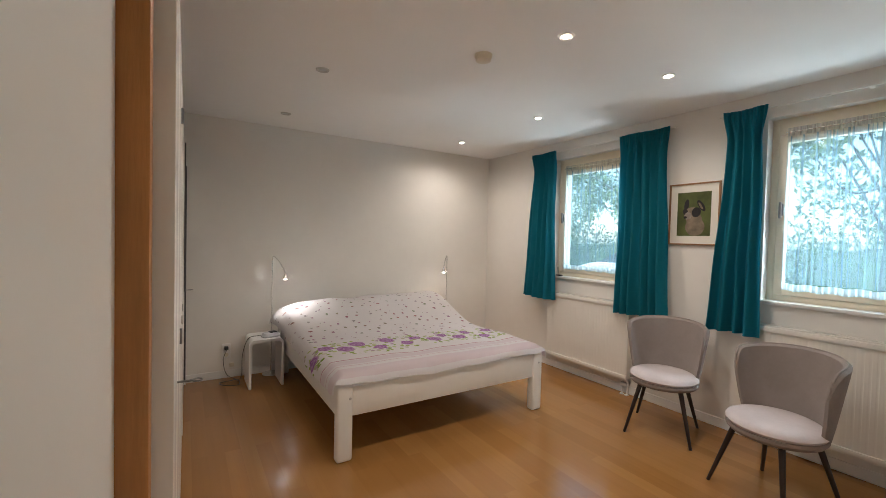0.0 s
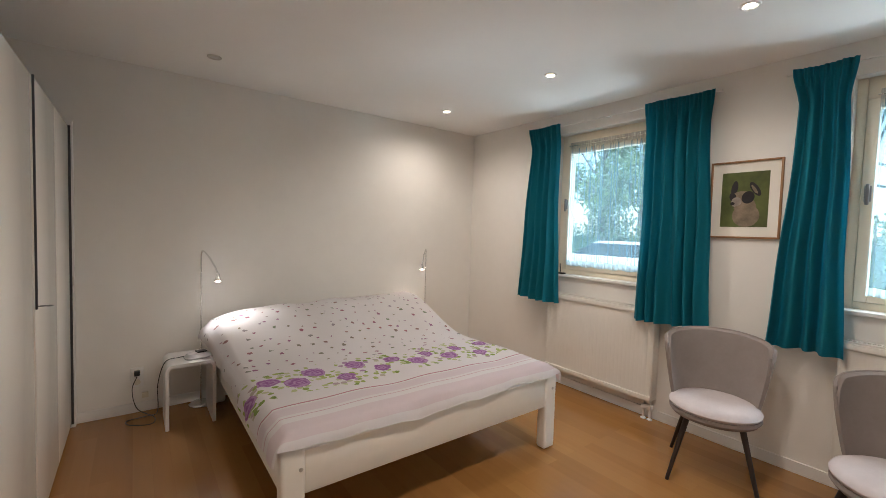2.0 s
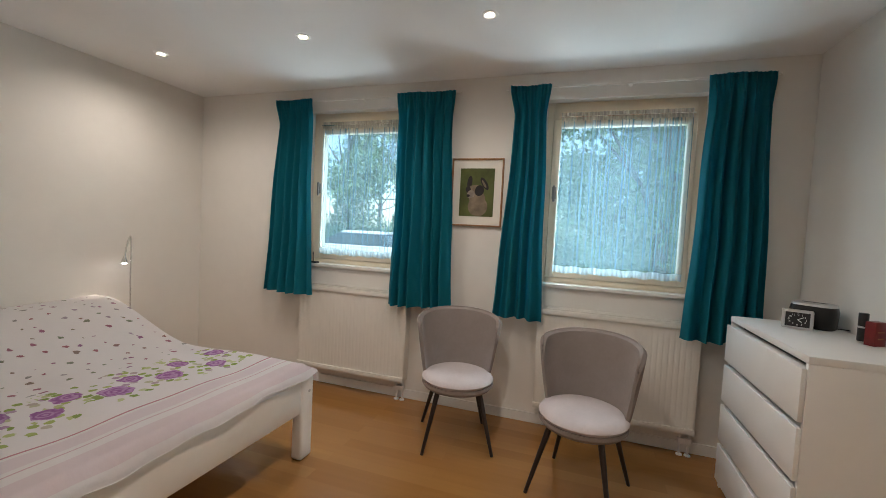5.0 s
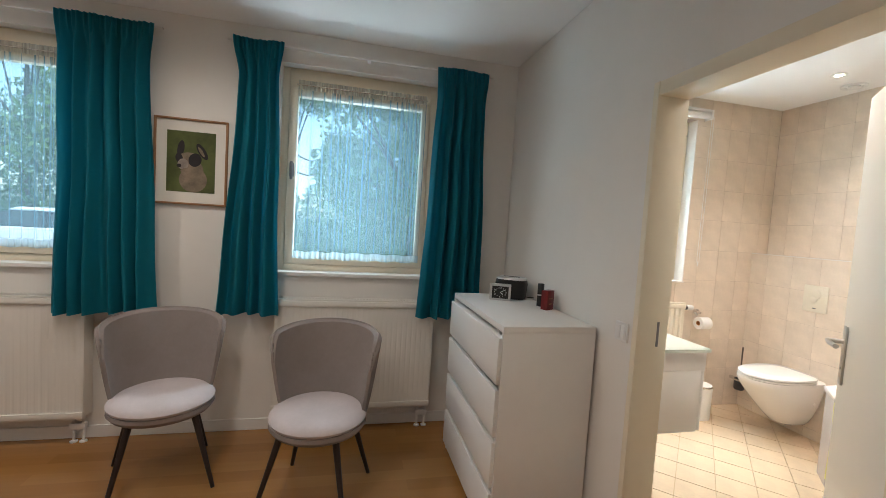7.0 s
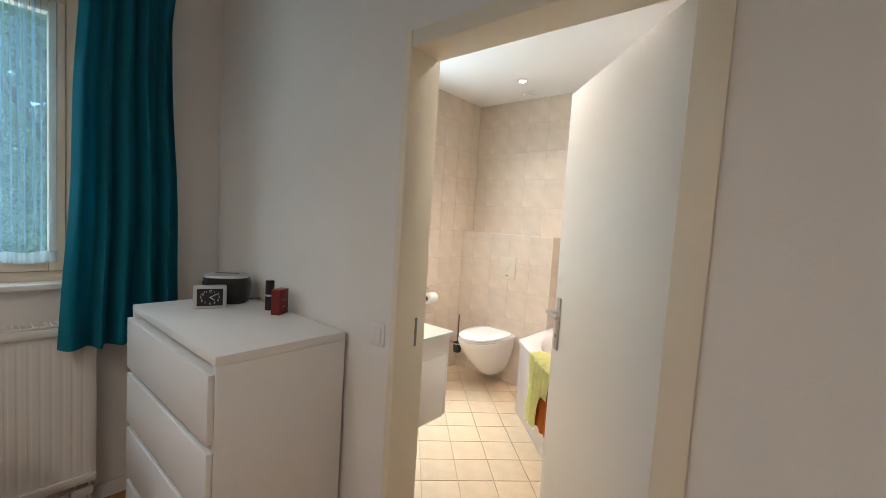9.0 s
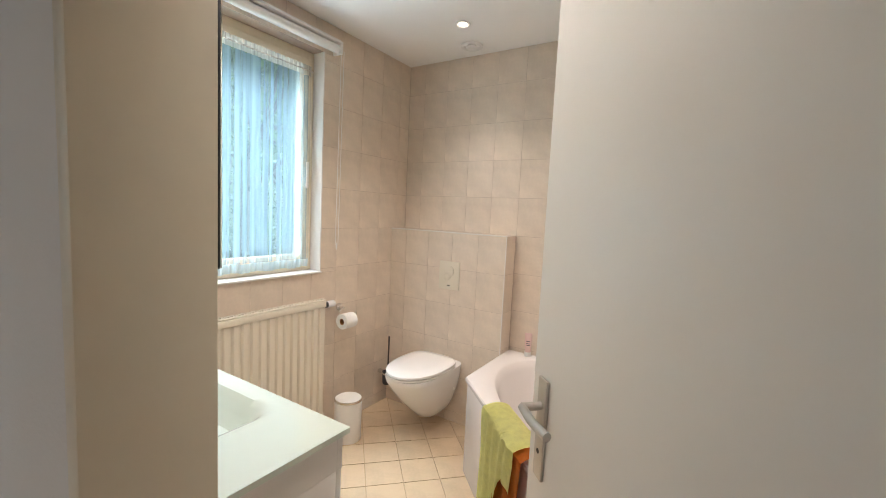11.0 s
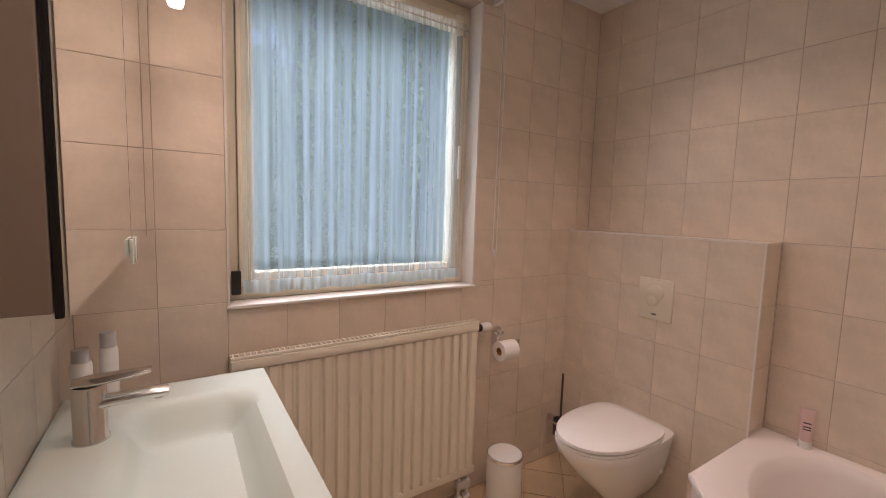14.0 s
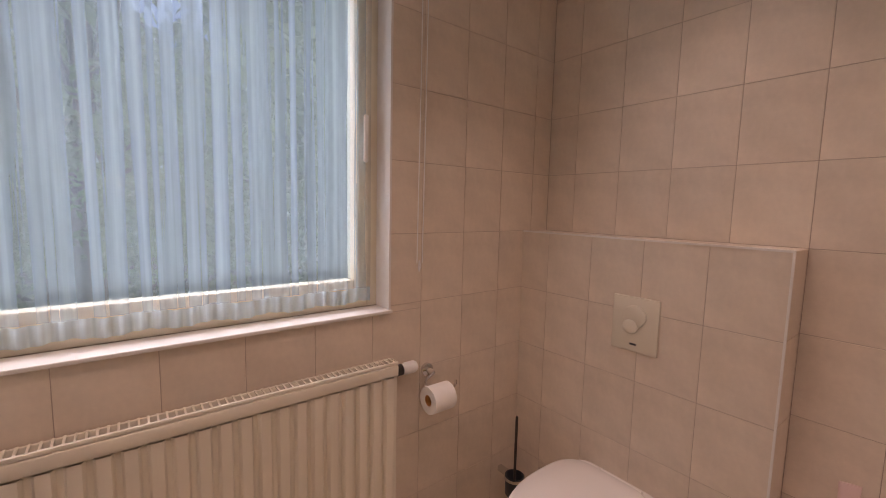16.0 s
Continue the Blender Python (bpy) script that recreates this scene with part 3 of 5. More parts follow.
def radiator(y0, y1, z0, z1, x, wall_x, mtl, label, ribs, feet_end, depth=0.012):
    """Panel radiator: pressed front, rear panel, top grille, valve and pipes."""
    r = thing("radiator", label, "radiator", (x, (y0 + y1) / 2, 0))
    hw, dx = (y1 - y0) / 2, wall_x - x
    n = max(8, ribs * 16)

    zs = sheet(n, 1, lambda u, v: (0.012 - depth * max(0.0, min(1.0, 11.0 * (0.5 - abs(((u * ribs) % 1.0) - 0.5)) - 1.3)),
                                   -hw + 0.012 + 2 * (hw - 0.012) * u, z0 + 0.045 + (z1 - z0 - 0.09) * v))
    part("front_panel", zs, mtl, r)
    part("panel_back", box(0.0125, 0.022, -hw, hw, z0, z1 - 0.026, 0.003), mtl, r)
    part("panel_edge", box(0.0, 0.0135, -hw + 0.001, hw - 0.001, z1 - 0.045, z1 - 0.008, 0.004), mtl, r)
    part("panel_edge", box(0.0, 0.0135, -hw + 0.001, hw - 0.001, z0 + 0.008, z0 + 0.045, 0.004), mtl, r)
    part("rear_panel", box(dx - 0.018, dx - 0.008, -hw, hw, z0, z1, 0.002), mtl, r)
    # black blocks put the shade below the grille slots into colour
    part("shade_filler", join(box(0.024, dx - 0.020, -hw + 0.005, hw - 0.005, z0 + 0.05, z1 - 0.0445), box(0.0138, dx - 0.020, -hw + 0.005, hw - 0.005, z1 - 0.044, z1 - 0.038)), M_BLACK, r, "black filler painting the shade between the panels")
    part("side_cover", box(0.022, dx - 0.018, -hw, -hw + 0.003, z0 + 0.01, z1 + 0.004, 0.001), mtl, r)
    part("side_cover", box(0.022, dx - 0.018, hw - 0.003, hw, z0 + 0.01, z1 + 0.004, 0.001), mtl, r)
    g = None
    k = int((y1 - y0) / 0.019)
    for i in range(k):
        yy = -hw + 2 * hw * (i + 0.5) / k
        b = box(0.013, dx - 0.010, yy - 0.0025, yy + 0.0025, z1 - 0.002, z1 + 0.002)
        g = b if g is None else join(g, b)
    tagged(part("top_grille", g, mtl, r, "slotted top grille", False))
    part("grille_edge", box(0.004, 0.014, -hw, hw, z1 - 0.006, z1 + 0.004, 0.002), mtl, r)
    for yy in (-0.7 * hw, 0.7 * hw):
        part("bracket", box(dx - 0.008, dx, yy - 0.015, yy + 0.015, z1 - 0.14, z1 - 0.06, 0.002), mtl, r)
    for k in (0.02, 0.07):
        yy = feet_end * (hw - k)
        part("pipe", tube([(dx * 0.5, yy, 0.0), (dx * 0.5, yy, z0 + 0.015)], 0.008), M_WHITE, r)
        part("pipe_collar", move(lathe([(0.02, 0), (0.02, 0.006), (0.009, 0.012)], 16), pose(dx * 0.5, yy, 0.0)), M_WHITE, r)
    part("valve", join(box(dx * .5 - 0.018, dx * .5 + 0.018, feet_end * (hw - 0.045) - 0.04, feet_end * (hw - 0.045) + 0.04, z0 - 0.075, z0 - 0.035, 0.006)), M_WHITE, r, "lower pipe valve")
    return r


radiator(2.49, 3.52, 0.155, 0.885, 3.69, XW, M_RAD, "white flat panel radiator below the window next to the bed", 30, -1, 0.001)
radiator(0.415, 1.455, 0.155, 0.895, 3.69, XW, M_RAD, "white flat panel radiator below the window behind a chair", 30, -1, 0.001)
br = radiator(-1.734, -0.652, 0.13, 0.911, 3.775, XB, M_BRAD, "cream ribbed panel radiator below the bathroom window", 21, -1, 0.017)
part("thermostat", join(move(lathe([(0.016, 0), (0.022, 0.012), (0.022, 0.05), (0.018, 0.058)], 18), pose(0.035, -0.575, 0.87, 90, 0, 0))), M_WHITE, br, "white thermostat knob")
part("thermostat_collar", move(lathe([(0.019, 0), (0.020, 0.03)], 16), pose(0.035, -0.543, 0.87, 90, 0, 0)), M_BLACK, br, "black collar")

# ---- bed ----
BX0, BX1, BY0, BY1 = 0.975, 2.785, 2.685, 4.72
bed = thing("bed", "white painted wooden double bed frame with square posts", "bed", (0, 0, 0))
part("post", box(BX0, BX0 + 0.105, BY0, BY0 + 0.075, 0, 0.498, 0.018, 4), M_BEDWOOD, bed)
part("post", box(BX1 - 0.105, BX1, BY0, BY0 + 0.075, 0, 0.498, 0.018, 4), M_BEDWOOD, bed)
part("post", box(BX0, BX0 + 0.105, BY1 - 0.075, BY1, 0, 0.60, 0.018, 4), M_BEDWOOD, bed)
part("post", box(BX1 - 0.105, BX1, BY1 - 0.075, BY1, 0, 0.60, 0.018, 4), M_BEDWOOD, bed)
part("foot_rail", box(BX0 + 0.104, BX1 - 0.104, BY0 + 0.012, BY0 + 0.045, 0.290, 0.486, 0.006), M_BEDWOOD, bed)
part("side_rail", box(BX0 + 0.02, BX0 + 0.05, BY0 + 0.074, BY1 - 0.074, 0.275, 0.462, 0.006), M_BEDWOOD, bed)
part("side_rail", box(BX1 - 0.05, BX1 - 0.02, BY0 + 0.074, BY1 - 0.074, 0.275, 0.462, 0.006), M_BEDWOOD, bed)
part("head_board", box(BX0 + 0.104, BX1 - 0.104, BY1 - 0.05, BY1 - 0.02, 0.25, 0.58, 0.006), M_BEDWOOD, bed)
part("slat_base", box(BX0 + 0.06, BX1 - 0.06, BY0 + 0.06, BY1 - 0.06, 0.30, 0.335, 0.005), M_BEDWOOD, bed)
for x in (BX0 + 0.082, BX1 - 0.045):
    part("bolt", move(lathe([(0.009, 0), (0.009, 0.004), (0.006, 0.006)], 14), pose(x, BY0 + 0.001, 0.412, 90, 0, 0)), M_STEEL, bed, "sunk steel bolt")
mattress = thing("mattress", "white double mattress on the bed base", "mattress", (0, 0, 0))
part("core", box(BX0 + 0.065, BX1 - 0.065, BY0 + 0.065, BY1 - 0.08, 0.337, 0.525, 0.03, 4), M_PAPER, mattress)


def duvet_material():
    """White cotton print: small scattered sprigs, a band of mauve roses with leaves, pink hem lines."""
    m = bpy.data.materials.new("floral_cotton")
    m.use_nodes = True
    n, l = m.node_tree.nodes, m.node_tree.links
    b = n["Principled BSDF"]
    b.inputs["Roughness"].default_value = 0.95
    uv = n.new("ShaderNodeUVMap")
    sep = n.new("ShaderNodeSeparateXYZ")
    l.new(uv.outputs[0], sep.inputs[0])

    def node(kind, op, a, c=None, d=None):
        x = n.new(kind)
        x.operation = op
        for i, val in enumerate((a, c, d)):
            if val is None:
                continue
            if isinstance(val, (int, float)):
                x.inputs[i].default_value = val
            else:
                l.new(val, x.inputs[i])
        return x.outputs[0]

    def mth(op, a, c=None, d=None):
        return node("ShaderNodeMath", op, a, c, d)

    def vor(sx, sy, rnd):
        mp, v = n.new("ShaderNodeMapping"), n.new("ShaderNodeTexVoronoi")
        mp.inputs["Scale"].default_value = (sx, sy, 1)
        l.new(uv.outputs[0], mp.inputs[0])
        wob = n.new("ShaderNodeTexNoise")
        wob.inputs["Scale"].default_value = 4.5
        l.new(mp.outputs[0], wob.inputs[0])
        mixv = n.new("ShaderNodeVectorMath")
        mixv.operation = 'MULTIPLY_ADD'
        mixv.inputs[1].default_value = (0.35, 0.35, 0)
        l.new(wob.outputs["Color"], mixv.inputs[0])
        l.new(mp.outputs[0], mixv.inputs[2])
        v.inputs["Scale"].default_value, v.inputs["Randomness"].default_value = 1.0, rnd
        v.voronoi_dimensions = '2D'
        l.new(mixv.outputs[0], v.inputs["Vector"])
        return v

    def mix(base, col, fac):
        x = n.new("ShaderNodeMix")
        x.data_type = 'RGBA'
        l.new(fac, x.inputs[0])
        if isinstance(base, tuple):
            x.inputs[6].default_value = (*base, 1)
        else:
            l.new(base, x.inputs[6])
        if isinstance(col, tuple):
            x.inputs[7].default_value = (*col, 1)
        else:
            l.new(col, x.inputs[7])
        return x.outputs[2]

    def band(lo, hi):
        return mth('MULTIPLY', mth('GREATER_THAN', sep.outputs[1], lo), mth('LESS_THAN', sep.outputs[1], hi))

    def ramp(fac, *stops):
        r = n.new("ShaderNodeValToRGB")
        while len(r.color_ramp.elements) < len(stops):
            r.color_ramp.elements.new(0.5)
        for e, (p, c) in zip(r.color_ramp.elements, stops):
            e.position, e.color = p, (*c, 1)
        l.new(fac, r.inputs[0])
        return r.outputs[0]
    rag = n.new("ShaderNodeTexNoise")
    rag.inputs["Scale"].default_value = 9.0
    l.new(uv.outputs[0], rag.inputs[0])
    white = (0.88, 0.85, 0.85)
    v1 = vor(20, 23, 0.85)
    sp = n.new("ShaderNodeSeparateColor")
    l.new(v1.outputs["Color"], sp.inputs[0])
    sprig_col = ramp(sp.outputs[0], (0.0, (0.38, 0.20, 0.36)), (0.45, (0.42, 0.18, 0.22)), (0.72, (0.26, 0.32, 0.22)), (1.0, (0.52, 0.42, 0.52)))
    sprig = mth('MULTIPLY', mth('LESS_THAN', v1.outputs["Distance"], mth('MULTIPLY_ADD', sp.outputs[1], 0.12, 0.05)), band(0.42, 0.985))
    col = mix(white, sprig_col, sprig)
    v3 = vor(46, 50, 1.0)
    s3 = n.new("ShaderNodeSeparateColor")
    l.new(v3.outputs["Color"], s3.inputs[0])
    cu = mth('MULTIPLY', sep.outputs[0], 15.0)
    cell = mth('FLOOR', cu)
    wn_ = n.new("ShaderNodeTexWhiteNoise")
    wn_.noise_dimensions = '1D'
    l.new(cell, wn_.inputs["W"])
    hs = n.new("ShaderNodeSeparateColor")
    l.new(wn_.outputs["Color"], hs.inputs[0])
    row = mth('MULTIPLY_ADD', mth('MODULO', cell, 2.0), 0.062, mth('MULTIPLY_ADD', hs.outputs[0], 0.03, 0.262))
    du = mth('MULTIPLY', mth('SUBTRACT', mth('FRACT', cu), mth('MULTIPLY_ADD', hs.outputs[1], 0.16, 0.42)), 0.136)
    dv = mth('MULTIPLY', mth('SUBTRACT', sep.outputs[1], row), 2.06)
    dist = mth('POWER', mth('ADD', mth('MULTIPLY', du, du), mth('MULTIPLY', dv, dv)), 0.5)
    fine = n.new("ShaderNodeTexNoise")
    fine.inputs["Scale"].default_value, fine.inputs["Detail"].default_value = 42.0, 2
    l.new(uv.outputs[0], fine.inputs[0])
    ragd = mth('ADD', dist, mth('MULTIPLY_ADD', fine.outputs[0], 0.05, -0.025))
    size = mth('MULTIPLY_ADD', hs.outputs[2], 0.024, 0.050)
    spray = mth('LESS_THAN', mth('ADD', dist, mth('MULTIPLY_ADD', rag.outputs[0], 0.12, -0.06)), 0.132)
    spray = mth('MAXIMUM', spray, mth('MULTIPLY', band(0.215, 0.395), mth('GREATER_THAN', rag.outputs[0], 0.47)))
    leaf = mth('MULTIPLY', mth('MULTIPLY', mth('LESS_THAN', v3.outputs["Distance"], 0.42), mth('GREATER_THAN', s3.outputs[1], 0.30)), spray)
    col = mix(col, ramp(s3.outputs[0], (0.0, (0.27, 0.40, 0.10)), (0.45, (0.50, 0.58, 0.20)), (0.72, (0.66, 0.70, 0.42)), (1.0, (0.52, 0.32, 0.52))), leaf)
    rose = mth('LESS_THAN', ragd, size)
    swirl = mth('SINE', mth('MULTIPLY_ADD', dist, 210.0, mth('MULTIPLY', fine.outputs[0], 16.0)))
    petal = ramp(mth('MULTIPLY_ADD', swirl, 0.3, 0.5), (0.0, (0.30, 0.10, 0.33)), (0.5, (0.50, 0.25, 0.53)), (1.0, (0.70, 0.48, 0.70)))
    col = mix(col, petal, rose)
    col = mix(col, (0.60, 0.30, 0.36), band(0.158, 0.163))
    col = mix(col, (0.82, 0.74, 0.765), band(0.112, 0.150))
    col = mix(col, (0.72, 0.52, 0.56), band(0.098, 0.101))
    col = mix(col, (0.82, 0.73, 0.75), band(0.02, 0.075))
    l.new(col, b.inputs["Base Color"])
    nz, bp = n.new("ShaderNodeTexNoise"), n.new("ShaderNodeBump")
    nz.inputs["Scale"].default_value, nz.inputs["Detail"].default_value = 14, 5
    l.new(uv.outputs[0], nz.inputs[0])
    bp.inputs["Strength"].default_value, bp.inputs["Distance"].default_value = 0.25, 0.02
    l.new(nz.outputs[0], bp.inputs["Height"])
    l.new(bp.outputs[0], b.inputs["Normal"])
    return m


def duvet_f(u, v):
    """Surface of the made bed: v runs from the foot to the head, u across."""
    over = 0.105
    w = (BX1 - BX0) - 0.02
    su = (u - 0.5) * (w + 2 * over)
    half = w / 2
    drop = max(0.0, abs(su) - half + 0.03)
    x = math.copysign(min(abs(su), half - 0.03 + 0.065 * math.tanh(drop / 0.05)), su)
    L = BY1 - BY0 - 0.02
    sv = v * (L + 0.045) - 0.045
    dropv = max(0.0, 0.03 - sv)
    y = max(sv, 0.03 - 0.06 * math.tanh(dropv / 0.05))
    z = 0.568 + 0.010 * math.sin(3.1 * u + 1) * math.sin(4 * v)
    head = max(0.0, min(1.0, (sv - L + 1.08) / 0.82))
    head = head * head * (3 - 2 * head)
    tail = math.sqrt(max(0.0, min(1.0, (L - sv) / 0.12)))
    swell = 0.216 + 0.020 * max(0.0, x) - 0.10 * min(0.0, x) ** 2 - 0.08 * max(0.0, x - 0.72)
    z += swell * head * (0.5 + 0.5 * tail)
    z += 0.030 * math.exp(-((x + 0.56) / 0.27) ** 4 - ((sv - L + 0.34) / 0.27) ** 4)
    z += (0.006 * math.sin(17 * u + 5 * v) * math.sin(13 * v + 2) + 0.004 * math.sin(31 * u - 9 * v)) * min(1.0, 5 * v)
    wob = 0.012 * math.sin(19 * v + 1.0) + 0.01 * math.sin(41 * v)
    sag = max(drop * 0.86, dropv * 0.82)
    z -= sag * (1 + 0.10 * math.sin(7 * v + 3 * u))
    x -= 0.05 * head * max(0.0, -x / half) ** 3
    if drop > 0.02:
        x += math.copysign(wob, su) * min(1, drop * 8) * 0.7
    if dropv > 0.02:
        y -= 0.006 * math.sin(23 * u) * min(1, dropv * 10)
        z += (0.010 * math.sin(9 * u + 1) + 0.006 * math.sin(27 * u) + 0.004 * math.sin(61 * u)) * min(1, dropv * 12)
    return ((BX0 + BX1) / 2 + x, BY0 + 0.012 + y, z)


duvet = tagged(link("duvet", sheet(120, 130, duvet_f, 0.016), duvet_material()), "white floral duvet with mauve roses spread over the bed and pillows", "bedding")
part("hem_seam", tube([tuple(Vector(duvet_f(u / 60, 0.0))) for u in range(4, 57)], 0.0018, 6), M_HEM, duvet, "stitched hem edge")

# ---- chairs ----


def chair(at, turn):
    """Tub chair: round padded seat, curved upholstered back, four splayed legs. Its front looks along -x."""
    c = thing("armchair", "grey upholstered tub chair with dark tapered legs", "chair", at, turn, "grey chairs by the windows")
    part("seat", lathe([(0.0, 0.455), (0.12, 0.466), (0.20, 0.462), (0.232, 0.448), (0.242, 0.432), (0.235, 0.418), (0.20, 0.412), (0.0, 0.410)], 40, False), M_SEAT, c, "pale grey seat cushion")
    part("seat_base", lathe([(0.0, 0.365), (0.19, 0.365), (0.225, 0.375), (0.240, 0.395), (0.238, 0.414), (0.0, 0.416)], 40, False), M_GREY, c)
    n, rows = 56, 12

    def shell(u, off):
        out = []
        w = abs(u - 0.5) * 2
        top = 0.838 - 0.045 * w * w - 0.13 * max(0.0, (w - 0.80) / 0.20) ** 2.4
        for j in range(rows + 1):
            k = j / rows
            z = 0.415 + (top - 0.415) * k
            q = max(0.0, (z - 0.415) / 0.43)
            a = (u - 0.5) * math.radians(160 + 44 * q ** 0.8)
            r = 0.216 + 0.046 * q ** 0.9 + off
            out.append((r * math.cos(a) + 0.035 * q, r * math.sin(a) * (1 + 0.03 * q), z))
        return out
    rings = []
    for i in range(n + 1):
        u = i / n
        t = 0.027 * min(1.0, 9 * min(u, 1 - u) + 0.45)
        inner, outer = shell(u, -t * 0.4), shell(u, t)
        rim = [tuple((Vector(inner[-1]) + Vector(outer[-1])) / 2 + Vector((0, 0, t * 0.6)))]
        rings.append(inner + rim + outer[::-1])
    part("backrest", loft(rings), M_GREY, c)
    part("piping", tube([tuple(Vector(r[rows + 1]) + Vector((0, 0, -0.002))) for r in rings], 0.005, 8), M_GREY, c, "grey corded edge")
    for sx, sy in ((-1, 1), (-1, -1), (1, 1), (1, -1)):
        part("leg", tube([(0.135 * sx, 0.135 * sy, 0.375), (0.224 * sx, 0.222 * sy, 0.0)], 0.017, 12, 0.010), M_LEG, c, "dark brown tapered leg")
    return c


ch = chair((3.33, 1.93, 0), math.degrees(math.atan2(0.165, 0.43)))
copy_thing(ch, pose(3.075, 1.122, 0, 0, 0, -16.5))

# ---- chest of drawers ----
DR = (2.59, 3.44, -0.105, 0.345, 1.01)
chest = thing("chest_of_drawers", "white lacquered chest with four handleless drawers", "chest of drawers", (0, 0, 0))
x0, x1, y0, y1, zt = DR
part("top", box(x0, x1, y0, y1, zt - 0.03, zt, 0.002), M_WHITE, chest)
part("side_panel", box(x0, x0 + 0.02, y0, y1 - 0.001, 0, zt - 0.0305, 0.0015), M_WHITE, chest)
part("side_panel", box(x1 - 0.02, x1, y0, y1 - 0.001, 0, zt - 0.0305, 0.0015), M_WHITE, chest)
part("back_panel", box(x0 + 0.02, x1 - 0.02, y0, y0 + 0.01, 0.02, zt - 0.031), M_WHITE, chest)
# dark core paints the shade seen in the drawer gaps
part("gap_shade_core", box(x0 + 0.0205, x1 - 0.0205, y0 + 0.011, y1 - 0.06, 0.03, zt - 0.032), M_DGREY, chest, "dark grey core painting the shade behind the drawer gaps")
zz = 0.045
dh = (zt - 0.03 - 0.045) / 4
for i in range(4):
    za, zb = zz + i * dh + 0.004, zz + (i + 1) * dh - 0.022
    fr = part("drawer_front", box(x0 + 0.003, x1 - 0.003, y1 + 0.0, y1 + 0.018, za, zb, 0.002), M_WHITE, chest)
    part("pull_lip", box(x0 + 0.022, x1 - 0.022, y1 - 0.045, y1 - 0.002, zb - 0.03, zb - 0.006, 0.004), M_WHITE, fr)
part("plinth", box(x0 + 0.021, x1 - 0.021, y1 - 0.05, y1 - 0.03, 0, 0.044), M_WHITE, chest)

# ---- wardrobe ----
wx = 0.135
SEAMS = [1.10, 1.41, 1.91, 2.376, 2.86, 3.47, 4.10, 4.74]
for i, (a, b) in enumerate(zip(SEAMS, SEAMS[1:])):
    w = thing("wardrobe", "tall white glossy wardrobe unit with a plain door" if i not in (1, 5) else "tall white glossy wardrobe unit with a key in its door", "wardrobe", (0, 0, 0), 0, "fitted wardrobe row")
    top = 2.08
    part("body", box(-0.46, wx - 0.06, a + 0.001, b - 0.001, 0, top, 0.001), M_WHITE, w)
    part("top_board", box(wx - 0.0595, wx - 0.0205, a + 0.001, b - 0.001, top - 0.02, top, 0.001), M_WHITE, w)
    part("bottom_board", box(wx - 0.0595, wx - 0.0205, a + 0.001, b - 0.001, 0, 0.05, 0.001), M_WHITE, w)
    if i == 0:
        part("side_panel", box(-0.46, wx, a - 0.006, a, 0, top, 0.001), M_GLOSS, w)
    g0, g1 = (0.012 if i in (5, 6) else 0.0045), 0.002
    d = part("door", box(wx - 0.02, wx + (0.004 if i in (5, 6) else 0), a + g0, b - g1, 0.05, top - 0.004, 0.002), M_GLOSS, w)
    if i in (3, 4):
        ya = a + (0.12 if i == 3 else 0.012)
        part("lock", box(wx, wx + 0.006, ya - 0.012, ya + 0.012, 1.02, 1.06, 0.001), M_STEEL, d, "small steel lock plate")
    if i == 1:
        for z in (0.35, 1.06, 1.85):
            part("hinge", box(wx, wx + 0.008, b - 0.012, b + 0.002, z, z + 0.055, 0.001), M_HANDLE, d, "dark steel hinge")
    if i in (1, 5):
        yk = a + 0.045
        part("key", join(tube([(wx, yk, 1.06), (wx + 0.035, yk, 1.06)], 0.003, 8), tube([(wx + 0.035 + 0.012 * (1 - math.cos(k)), yk + 0.012 * math.sin(k), 1.06) for k in [j * 0.42 for j in range(16)]], 0.002, 6)), M_HANDLE, d, "dark steel key in the lock")
    if i == 5:
        part("edge_strip", box(wx + 0.0045, wx + 0.013, a + 0.013, a + 0.019, 1.05, top - 0.006, 0.001), M_DGREY, d, "thin dark grey strip along the door edge")
    if i == 6:
        part("edge_strip", box(wx + 0.0045, wx + 0.018, b - 0.075, b - 0.068, 0.05, top - 0.006, 0.001), M_DGREY, d, "thin dark grey strip along the door edge")
        part("catch", box(wx, wx + 0.02, b - 0.05, b - 0.01, 1.0, 1.06, 0.002), M_STEEL, d, "steel door catch")
filler = struct("filler_panel", box(-0.46, 0.155, 4.742, YN - 0.001, 0, 2.12), M_WHITE, "white filler panel between wardrobe and wall", "panel")

# ---- bedside ----


